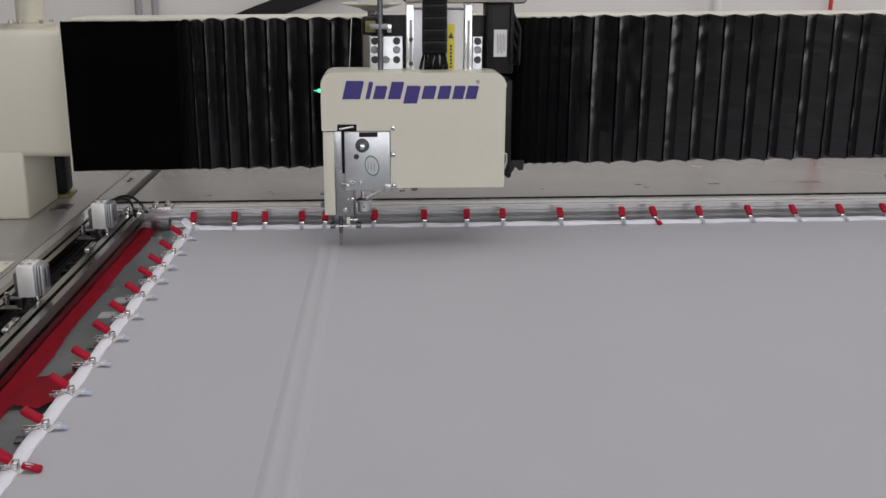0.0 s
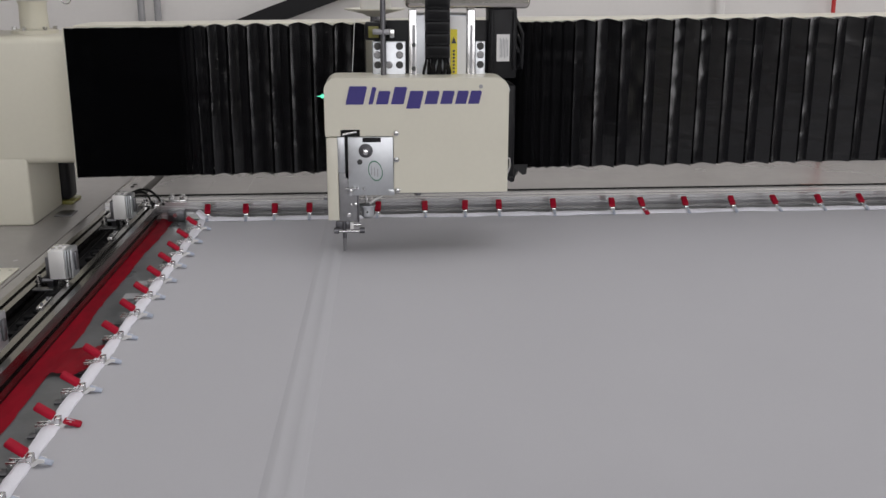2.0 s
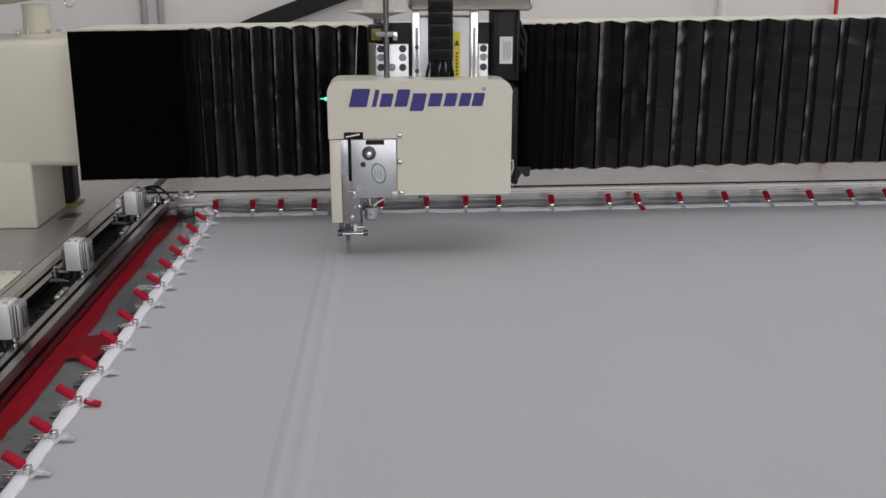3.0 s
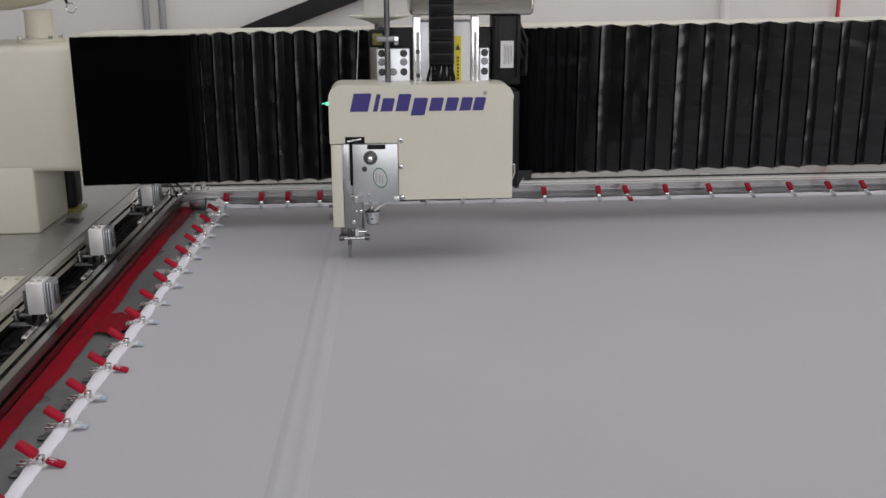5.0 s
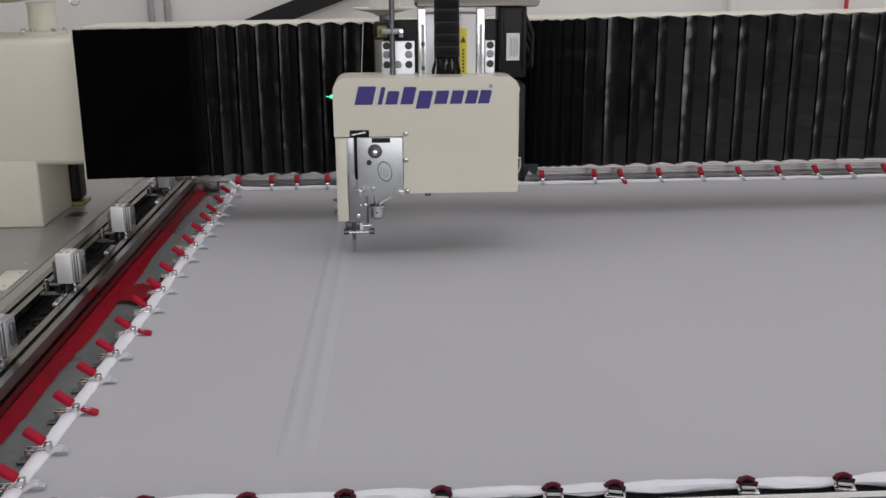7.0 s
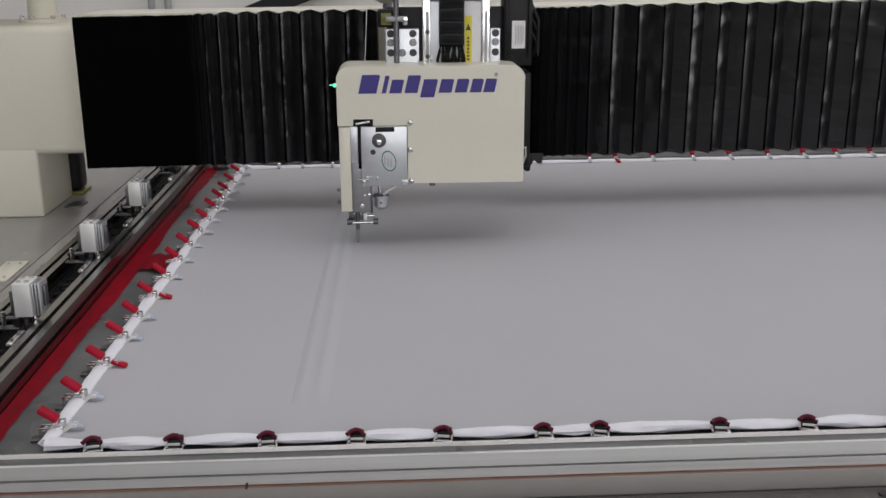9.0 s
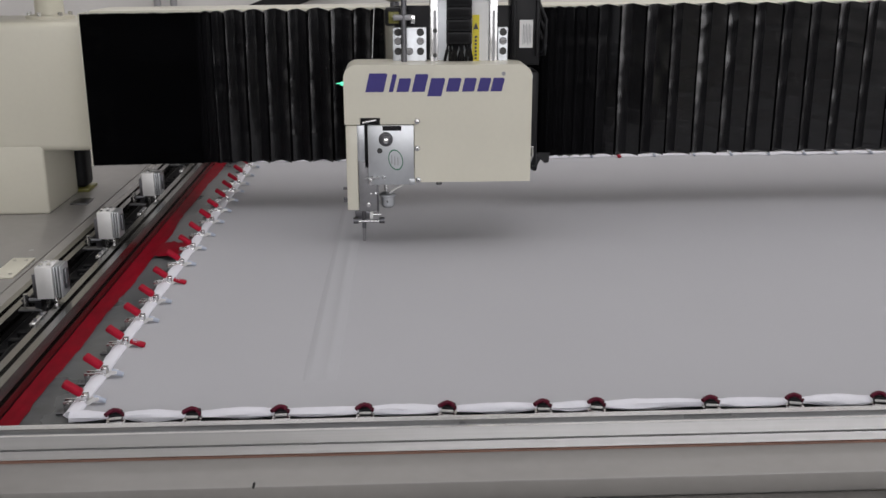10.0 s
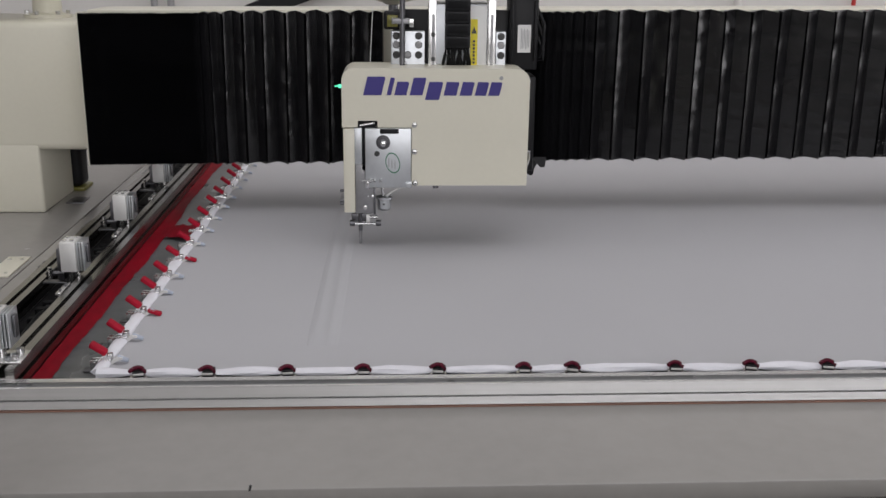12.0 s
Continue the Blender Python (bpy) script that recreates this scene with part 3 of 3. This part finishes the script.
    lub = part("oil_box", box(0.056, 0.108, 0.09, 0.13, 0.490, 0.531, 0.006, 3), BLACK, s, "dark oil box with an amber window")
    part("oil_window", box(0.064, 0.088, 0.087, 0.091, 0.496, 0.522, 0.002), AMBER, lub)
    part("thread", rod((0.024, 0.15, 0.41), (0.03, 0.25, 0.535), 0.0008, n=6), WHITE, s)


thread_stand()

# ---- the sliding clamping frame ----
FX0, FX1 = -0.545, 2.15
FY0, FY1 = -1.814, 0.355
RZ0, RZ1 = -0.010, 0.037


def skew(x):
    """The back rail is not quite square to the slide."""
    return 0.019 * max(0.0, x + 0.2)


def lean(y):
    """The clamped side edge of the quilt runs out a little towards the front."""
    return -0.0105 * max(0.0, -0.2 - y)


def turned(ob):
    for v in ob.data.vertices:
        v.co.y += 0.019 * (v.co.x + 0.2)
    return ob


def grooved(bm, a0, a1, side, across0, across1, z0, z1, along):
    """An aluminium profile with T-slots; along 'x' or 'y'. side: +1 or -1, the face with the slots."""
    h, w = z1 - z0, across1 - across0
    d, s = 0.015, 0.009
    pts = [(across0, z0), (across1, z0), (across1, z1)]
    n = 2 if w > 0.06 else 1
    for k in range(n):
        c = across1 - w * (k + 0.5) / n
        pts += [(c + s / 2, z1), (c + s / 2, z1 - d), (c - s / 2, z1 - d), (c - s / 2, z1)]
    pts += [(across0, z1)]
    c = z0 + h / 2
    face = [(across0, c + s / 2), (across0 + d, c + s / 2), (across0 + d, c - s / 2), (across0, c - s / 2)]
    pts += face
    if side > 0:
        pts = [(across0 + across1 - p, z) for p, z in pts][::-1]
    if along == "x":
        a = [bm.verts.new((a0, p, z)) for p, z in pts]
        b = [bm.verts.new((a1, p, z)) for p, z in pts]
    else:
        a = [bm.verts.new((p, a0, z)) for p, z in pts]
        b = [bm.verts.new((p, a1, z)) for p, z in pts]
    bm.faces.new(a)
    bm.faces.new(b[::-1])
    for k in range(len(a)):
        j = (k + 1) % len(a)
        bm.faces.new((a[j], a[k], b[k], b[j]))
    return bm


def clamping_frame():
    f = thing("clamping_frame", "sliding aluminium profile frame that stretches the quilt", "clamping frame")
    turned(part("back_rail", grooved(bmesh.new(), -0.66, FX1, -1, 0.27, 0.355, RZ0, RZ1, "x"), ALU, f))
    part("front_rail", grooved(bmesh.new(), -0.70, FX1, -1, -1.775, -1.739, -0.0145, 0.0205, "x"), ALU, f)
    part("slot_fill", box(-0.699, FX1 - 0.001, -1.7738, -1.762, 0.0012, 0.0070), ALU, f, "satin slot insert")
    # black and grey strips put the slots' shade into colour
    part("slot_fill", box(-0.699, FX1 - 0.001, -1.761, -1.753, 0.008, 0.0175), RUBBER, f, "black strip standing in for shade in the slot")
    turned(part("slot_fill", box(-0.659, FX1 - 0.001, 0.272, 0.283, 0.0095, 0.0175), GREYPLATE, f, "grey strip standing in for shade in the slot"))
    for y in (0.2873, 0.3298):
        turned(part("slot_fill", box(-0.659, FX1 - 0.001, y, y + 0.008, 0.026, 0.0350), GREYPLATE, f, "grey strip standing in for shade in the slot"))
    # grey strip paints the dark slot band on the front rail's top
    part("slot_shade", box(-0.699, FX1 - 0.001, -1.7685, -1.7545, 0.0203, 0.0212, 0.0003), GREYSHEET, f, "dark grey strip standing in for the shaded slot in the rail top")
    part("rail_edge", box(-0.70, FX1, -1.7775, -1.755, -0.0178, -0.0155), COPPER, f, "orange brown strip under the rail")
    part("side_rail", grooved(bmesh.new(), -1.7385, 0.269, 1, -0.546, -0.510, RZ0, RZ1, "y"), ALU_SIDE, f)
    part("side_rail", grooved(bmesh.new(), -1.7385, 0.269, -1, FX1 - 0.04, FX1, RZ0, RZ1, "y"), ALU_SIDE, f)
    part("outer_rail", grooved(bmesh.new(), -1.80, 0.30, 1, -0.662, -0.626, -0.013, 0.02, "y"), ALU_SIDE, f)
    part("chain_channel", box(-0.625, -0.547, -1.77, 0.268, -0.0165, -0.0135), RUBBER, f, "black cable channel")
    for y in (-1.76, -1.36, -0.96, -0.60, -0.09):
        clip = part("rail_clip", box(-0.556, -0.546, y - 0.03, y + 0.035, 0.022, 0.0405, 0.001), STEEL, f, "bright steel plate on the rail")
        for dy in (-0.015, 0.02):
            part("clip_screw", rod((-0.551, y + dy, 0.040), (-0.551, y + dy, 0.0445), 0.003, n=8), DARK_STEEL, clip)
        for k in range(5):
            part("chain_link", box(-0.606 + 0.010 * (k % 2), -0.578 + 0.010 * (k % 2), y - 0.05 + 0.022 * k, y - 0.034 + 0.022 * k, -0.013, -0.003 + 0.002 * (k % 3), 0.002), RUBBER, f)
    # rows of dark rollers and cables in the channel
    for k in range(19):
        y = -1.66 + 0.105 * k
        part("channel_roller", rod((-0.606, y, -0.0105), (-0.580, y, -0.0105), 0.004, n=10), RUBBER, f)
    part("channel_cable", bm_tube(bmesh.new(), [(-0.585 + 0.006 * math.sin(k * 1.7), -1.7 + 0.1 * k, -0.007 + 0.003 * math.cos(k * 2.3)) for k in range(20)], 0.006, 8), RUBBER, f)
    part("lower_sheet", box(-0.5095, FX1 - 0.041, -1.7385, 0.269, -0.016, -0.012), GREYSHEET, f, "glossy grey sheet below the quilt")
    # corner brackets with bolts
    for x0, y0 in ((-0.56, 0.215), (-0.56, -1.72), (-0.645, -1.76), (-0.50, 0.275)):
        br = part("corner_bracket", box(x0, x0 + 0.055, y0, y0 + 0.05, RZ1, RZ1 + 0.004, 0.001), STEEL, f)
        for dx, dy in ((0.012, 0.013), (0.042, 0.013), (0.012, 0.037), (0.042, 0.037)):
            part("bracket_bolt", rod((x0 + dx, y0 + dy, RZ1 + 0.003), (x0 + dx, y0 + dy, RZ1 + 0.012), 0.006, n=10), STEEL, br)
    blk = part("corner_block", box(-0.49, -0.445, 0.24, 0.268, -0.0115, 0.018, 0.002), DARK_STEEL, f)
    part("block_bolt", rod((-0.468, 0.2405, 0.008), (-0.468, 0.233, 0.008), 0.006, n=10), STEEL, blk)
    for bx, by, bz in ((-0.53, 0.24, 0.05), (-0.515, 0.225, 0.055), (-0.505, 0.255, 0.05), (-0.54, 0.21, 0.048)):
        part("fitting", rod((bx, by, 0.037), (bx, by, bz), 0.005, n=8), STEEL, f)
    part("hose", bm_tube(bmesh.new(), [(-0.63 + 0.13 * k / 14, 0.25 + 0.06 * math.sin(math.pi * k / 14), 0.035 + 0.03 * math.sin(math.pi * k / 14)) for k in range(15)], 0.0035, 8), BLACK, f)
    part("hose", bm_tube(bmesh.new(), [(-0.62 + 0.10 * k / 14, 0.21 + 0.09 * math.sin(math.pi * k / 14), 0.04 + 0.02 * math.sin(math.pi * k / 14)) for k in range(15)], 0.003, 8), BLACK, f)
    for z in (0.0005, 0.0245):
        turned(part("rail_rib", box(-0.659, FX1 - 0.001, 0.2685, 0.2699, z, z + 0.0022), GREYPLATE, f))
    # red film along the side rail
    bm = bmesh.new()
    rnd = random.Random(5)
    n = 90
    grid = []
    for k in range(n + 1):
        y = -1.737 + (0.262 + 1.737) * k / n
        wid = 0.030 + 0.003 * math.sin(y * 5.1) + 0.002 * math.sin(y * 17) + 0.004 * noise.noise((y * 31, 2, 0))
        if -0.98 < y < -0.50:
            wid += 0.002 * math.sin(math.pi * (y + 0.98) / 0.48)
        grid.append([bm.verts.new((-0.5085 + wid * q / 4, y, -0.0116 + rnd.uniform(0, 0.0014) + 0.005 * (1 - q / 4) ** 2)) for q in range(5)])
    for p, q in zip(grid, grid[1:]):
        for k in range(4):
            bm.faces.new((p[k], p[k + 1], q[k + 1], q[k]))
    # black strip added to draw the shadow line behind the back rail
    turned(part("rail_shadow_gap", box(-0.60, FX1, 0.3555, 0.360, RZ0, RZ1 + 0.003), RUBBER, f, "black strip standing in for the shadow line behind the rail"))
    part("red_film", bm, REDTAPE, f, "wrinkled red film strip")
    bm = bmesh.new()
    grid = [[bm.verts.new((-0.478 + 0.080 * i / 8, -0.85 + 0.115 * j / 6 + 0.01 * math.sin(i), -0.007 + 0.010 * i / 8 + 0.002 * math.sin(i * 2.1 + j * 1.3))) for i in range(9)] for j in range(7)]
    for p, q in zip(grid, grid[1:]):
        for k in range(8):
            bm.faces.new((p[k], p[k + 1], q[k + 1], q[k]))
    part("red_flap", bm, REDTAPE, f, "loose red film flap")
    for x0, y0 in ((-0.452, -0.43), (-0.445, -0.34)):
        part("paper_scrap", box(x0, x0 + 0.03, y0, y0 + 0.035, -0.012, -0.0105), PIPE, f)
    sliding(f)


clamping_frame()


FRONT_CLAMPS = (-0.340, -0.225, -0.101, 0.024, 0.149, 0.286, 0.371, 0.537, 0.667, 0.796, 0.92, 1.04, 1.16, 1.28, 1.40, 1.52, 1.64, 1.76, 1.88)


def quilt():
    q = thing("quilt_sheet", "pale grey-white quilt fabric stretched flat in the frame", "quilt")
    x0, x1, y0, y1 = -0.384, FX1 - 0.16, -1.672, 0.192
    bm = bmesh.new()
    nx, ny = 150, 110
    grid = []
    for j in range(ny + 1):
        y = y0 + (y1 - y0) * j / ny
        row = []
        for i in range(nx + 1):
            x = x0 + lean(y) + (x1 - x0 - lean(y)) * i / nx
            e = min(x - x0 - lean(y), x1 - x, y - y0, y1 - y)
            edge = min(1, max(0, e / 0.08))
            z = 0.0020 * noise.noise((x * 2.2, y * 2.2, 0)) + 0.0008 * noise.noise((x * 7, y * 5, 3))
            z += (1 - edge) * (0.002 + 0.0035 * noise.noise((x * 14, y * 14, 7)))
            row.append(bm.verts.new((x, y + skew(x) * max(0.0, (y - y0) / (y1 - y0)) ** 2, z)))
        grid.append(row)
    for p, r in zip(grid, grid[1:]):
        for k in range(nx):
            bm.faces.new((p[k], p[k + 1], r[k + 1], r[k]))
    part("fabric", bm, FABRIC, q)
    # pressed crease, a long flat tuck
    bm = bmesh.new()
    offs = [-0.034 + 0.004 * k for k in range(17)]
    rows = []
    for k in range(61):
        y = -1.56 + 1.745 * k / 60
        fade = max(0.0, min(1, (y + 1.56) / 0.06))
        row = []
        for dx in offs:
            bump = 0.0017 * math.exp(-((dx + 0.016) / 0.007) ** 2) + 0.0022 * math.exp(-((dx - 0.011) / 0.007) ** 2) + (0.0006 if abs(dx) < 0.02 else -0.0006)
            row.append(bm.verts.new((-0.052 + 0.022 * k / 60 + dx, y, 0.0016 + 0.0020 * noise.noise((-0.05 * 2.2, y * 2.2, 0)) + 0.95 * bump * fade - 0.0016 * (1 - fade) - (0.002 if abs(dx) > 0.029 else 0))))
        rows.append(row)
    for p, r in zip(rows, rows[1:]):
        for k in range(len(offs) - 1):
            bm.faces.new((p[k], p[k + 1], r[k + 1], r[k]))
    part("pressed_crease", bm, FABRIC, q)
    # rolled white hems

    def hem(ax, at, a0, a1, seed, pins=()):
        """A crumpled roll of cloth, pinched where a clamp holds it."""
        bm = bmesh.new()
        n, m = 240, 14
        rings = []
        for k in range(n + 1):
            s = a0 + (a1 - a0) * k / n
            near = min([abs(s - p) for p in pins] + [0.06])
            pinch = 0.30 + 0.70 * min(1, near / 0.045) ** 0.7
            wob = noise.noise((s * 9, seed, 0))
            wid = (0.0130 + 0.0055 * noise.noise((s * 7, seed, 4))) * (0.35 + 0.65 * pinch)
            if ax == "y":
                wid = 0.0115 + 0.0018 * noise.noise((s * 7, seed, 4))
            hgt = (0.0055 if ax == "y" else 0.0062) * pinch
            hgt += 0.0030 * noise.noise((s * 12, seed, 9)) * pinch
            c = at + (0.002 if ax == "y" else 0.004) * wob + (lean(s) if ax == "y" else skew(s) if at > 0 else 0)
            ring = []
            for j in range(m):
                a = 2 * math.pi * j / m
                crumple = 1 + (0.14 if ax == "y" else 0.28) * noise.noise((s * 16, j * 0.9, seed)) + 0.16 * noise.noise((s * 45, j * 1.4, seed + 3))
                u, z = c + wid * crumple * math.cos(a), 0.003 + hgt * crumple * math.sin(a)
                ring.append(bm.verts.new((s, u, z) if ax == "x" else (u, s, z)))
            rings.append(ring)
        for p, r in zip(rings, rings[1:]):
            for j in range(m):
                bm.faces.new((p[j], p[(j + 1) % m], r[(j + 1) % m], r[j]))
        bm.faces.new(rings[0])
        bm.faces.new(rings[-1])
        part("hem", bm, HEM, q, "rolled bright white hem")

    hem("y", -0.388, -1.674, 0.19, 1.0)
    hem("x", 0.200, -0.388, FX1 - 0.16, 2.0)
    hem("x", -1.680, -0.403, FX1 - 0.16, 3.0, FRONT_CLAMPS)
    # folded white corner
    bm = bm_prism(bmesh.new(), [(-0.404, 0.026), (-0.397, 0.029), (-0.382, 0.016), (-0.362, 0.008), (-0.350, -0.001), (-0.380, 0.0), (-0.391, 0.010)], 0.184, 0.212)
    part("folded_corner", bm, HEM, q, "folded white corner")
    sliding(q)


quilt()


def toggle_clamp(double, low=False):
    """Arm towards +x, handle towards -x; the base stands at z 0."""
    c = thing("toggle_clamp", "small plated toggle clamp with a dark red handle" if low else "small plated toggle clamp with a red vinyl handle" if not double else "small plated toggle clamp with red handle and red tip", "toggle clamp", "toggle clamps round the frame")
    part("base", box(-0.052 if not low else -0.040, -0.020, -0.009 if not low else -0.013, 0.009 if not low else 0.013, 0.0, 0.0025 if not low else 0.0155, 0.0008), DARK_STEEL if not low else STEEL, c)
    bm = bmesh.new()
    bt = 0.020 if not low else 0.013
    bm_box(bm, -0.040, -0.006, -0.0065, -0.005, 0.002, bt, 0.0006)
    bm_box(bm, -0.040, -0.006, 0.005, 0.0065, 0.002, bt, 0.0006)
    part("bracket", bm, STEEL, c)
    for x in (-0.034, -0.010):
        part("rivet", rod((x, -0.0075, bt - 0.005), (x, 0.0075, bt - 0.005), 0.0022, n=10), STEEL, c)
    if not low:
        part("arm", bm_prism(bmesh.new(), [(-0.008, 0.016), (0.004, 0.024), (0.012, 0.0225), (0.012, 0.0185), (0.004, 0.018), (-0.006, 0.010)], -0.0055, 0.0055), ALU_BODY, c)
    if not low:
        part("tip", rod((0.003, 0, 0.0215), (0.021, 0, 0.0160), 0.0050, 0.0036, n=12), TIPM, c, "pale blue plastic tip sleeve")
    if not low:
        part("link", box(-0.013, -0.004, -0.0058, 0.0058, 0.018, 0.029, 0.001), STEEL, c)
    bm = bmesh.new()
    if low:
        bm_tube(bm, [(-0.026, -0.0090, 0.0200), (-0.027, -0.0096, 0.0235), (-0.026, -0.0075, 0.0260), (-0.023, -0.0035, 0.0274), (-0.022, 0.0015, 0.0278), (-0.024, 0.0065, 0.0270),
                     (-0.027, 0.0105, 0.0256), (-0.030, 0.0130, 0.0244)], 0.0034, 8)
        part("cross_plate", box(-0.0345, -0.031, -0.0085, 0.0085, 0.0178, 0.0208, 0.0006), ALU_BODY, c)
        part("latch", box(-0.0305, -0.010, -0.0095, 0.0095, 0.006, 0.0235, 0.002), BLACK, c, "dark latch body")
    else:
        d = Vector((-0.029, 0, 0.021))
        m = Matrix.Translation(Vector((-0.011, 0, 0.028)) + d * 0.5) @ d.to_track_quat("X", "Z").to_matrix().to_4x4()
        bm_box(bm, -0.0155, 0.0155, -0.0080, 0.0080, -0.0048, 0.0048, 0.0030, 3)
        bmesh.ops.transform(bm, matrix=m, verts=bm.verts)
    part("handle", bm, MAROON if low else RED, c, "dark red vinyl handle sleeve" if low else "red vinyl handle sleeve")
    if double:
        bm = bmesh.new()
        d = Vector((0.020, 0, -0.006))
        m = Matrix.Translation(Vector((0.002, 0, 0.022)) + d * 0.5) @ d.to_track_quat("X", "Z").to_matrix().to_4x4()
        bm_box(bm, -0.013, 0.013, -0.0062, 0.0062, -0.0038, 0.0038, 0.003, 3)
        bmesh.ops.transform(bm, matrix=m, verts=bm.verts)
        part("tip_sleeve", bm, RED, c, "red vinyl sleeve")
    return c


def place_clamps():
    rnd = random.Random(11)
    used = {False: toggle_clamp(False), True: toggle_clamp(True), "low": toggle_clamp(False, True)}
    first = {False: True, True: True, "low": True}

    def put(x, y, turn, dbl):
        m = pose(x, y, -0.011, 0, 0, turn + rnd.uniform(-5, 5))
        if first[dbl]:
            ob = used[dbl]
            ob.matrix_basis = m
            first[dbl] = False
        else:
            ob = copy_thing(used[dbl], m)
        sliding(ob)

    for y in (0.088, -0.04, -0.155, -0.253, -0.361, -0.477, -0.588, -0.711, -0.826, -0.946, -1.185, -1.29, -1.532, -1.632):
        put(-0.371 + lean(y), y, 0, False)
    for y in (-1.067, -1.406):
        put(-0.371 + lean(y), y, 0, True)
    for x in (-0.376, -0.274, -0.198, -0.105, -0.047, 0.078, 0.208, 0.317, 0.411, 0.563, 0.728, 0.938, 1.073, 1.198, 1.327, 1.45, 1.56, 1.68, 1.80, 1.92):
        put(x, 0.196 + skew(x), -90 + 5 * max(0, x - 0.4), False)
    put(0.817, 0.196 + skew(0.817), -86, True)
    for k, x in enumerate(FRONT_CLAMPS):
        put(x, -1.667, 90 + (6, -4, 3, 0, -9, -3, -12, -10, -14, -17)[k % 10], "low")


place_clamps()


def air_cylinder():
    c = thing("air_cylinder", "small square aluminium air cylinder pressing on the frame", "air cylinder", "air cylinders along the side rail")
    part("body", box(-0.024, 0.006, -0.02, 0.028, 0.048, 0.108, 0.0015), ALU_BODY, c)
    for x in (0.007, 0.0120, 0.0170):
        part("body_rib", box(x, x + 0.0035, -0.016 + 0.1 * (x - 0.007), 0.028, 0.049, 0.107, 0.001), PLATE, c)
    part("body_gap", box(0.005, 0.0195, -0.012, 0.024, 0.051, 0.105), BLACK, c)
    for dx in (-0.016, -0.002):
        for dy in (-0.008, 0.016):
            part("top_bolt", rod((dx, dy, 0.107), (dx, dy, 0.111), 0.004, n=10), STEEL, c)
    part("sensor", box(0.0210, 0.0255, 0.0, 0.014, 0.062, 0.098, 0.001), DARK_STEEL, c)
    for x in (-0.012, 0.002):
        part("guide_rod", rod((x, 0.0, -0.006), (x, 0.0, 0.05), 0.005, n=12), STEEL, c)
    part("foot", box(-0.022, 0.006, -0.012, 0.014, -0.0134, 0.010, 0.003), DARK_STEEL, c)
    part("mount", box(-0.066, -0.024, -0.008, 0.010, 0.020, 0.024, 0.001), DARK_STEEL, c)
    part("mount_stem", box(-0.036, -0.024, -0.004, 0.024, 0.026, 0.09, 0.001), DARK_STEEL, c)
    part("valve", rod((-0.044, -0.006, 0.042), (-0.022, -0.006, 0.042), 0.0045, n=12), DARK_STEEL, c)
    part("valve_knob", rod((-0.050, -0.006, 0.030), (-0.050, -0.006, 0.054), 0.004, n=10), STEEL, c)
    part("hose", bm_tube(bmesh.new(), [(-0.048, 0.0, 0.045), (-0.062, 0.01, 0.036), (-0.066, 0.03, 0.026), (-0.068, 0.09, 0.023)], 0.003, 6), BLACK, c)
    return c


def place_cylinders():
    first = air_cylinder()
    first.matrix_basis = pose(-0.552, 0.048, 0)
    sliding(first)
    for y in (-0.459, -0.868, -1.265, -1.67):
        sliding(copy_thing(first, pose(-0.552, y, 0)))


place_cylinders()


def motions():
    for ob, m in MOVING:
        walk(ob, [(t, Matrix.Translation((0, d, 0)) @ m) for t, d in SLIDE])


motions()
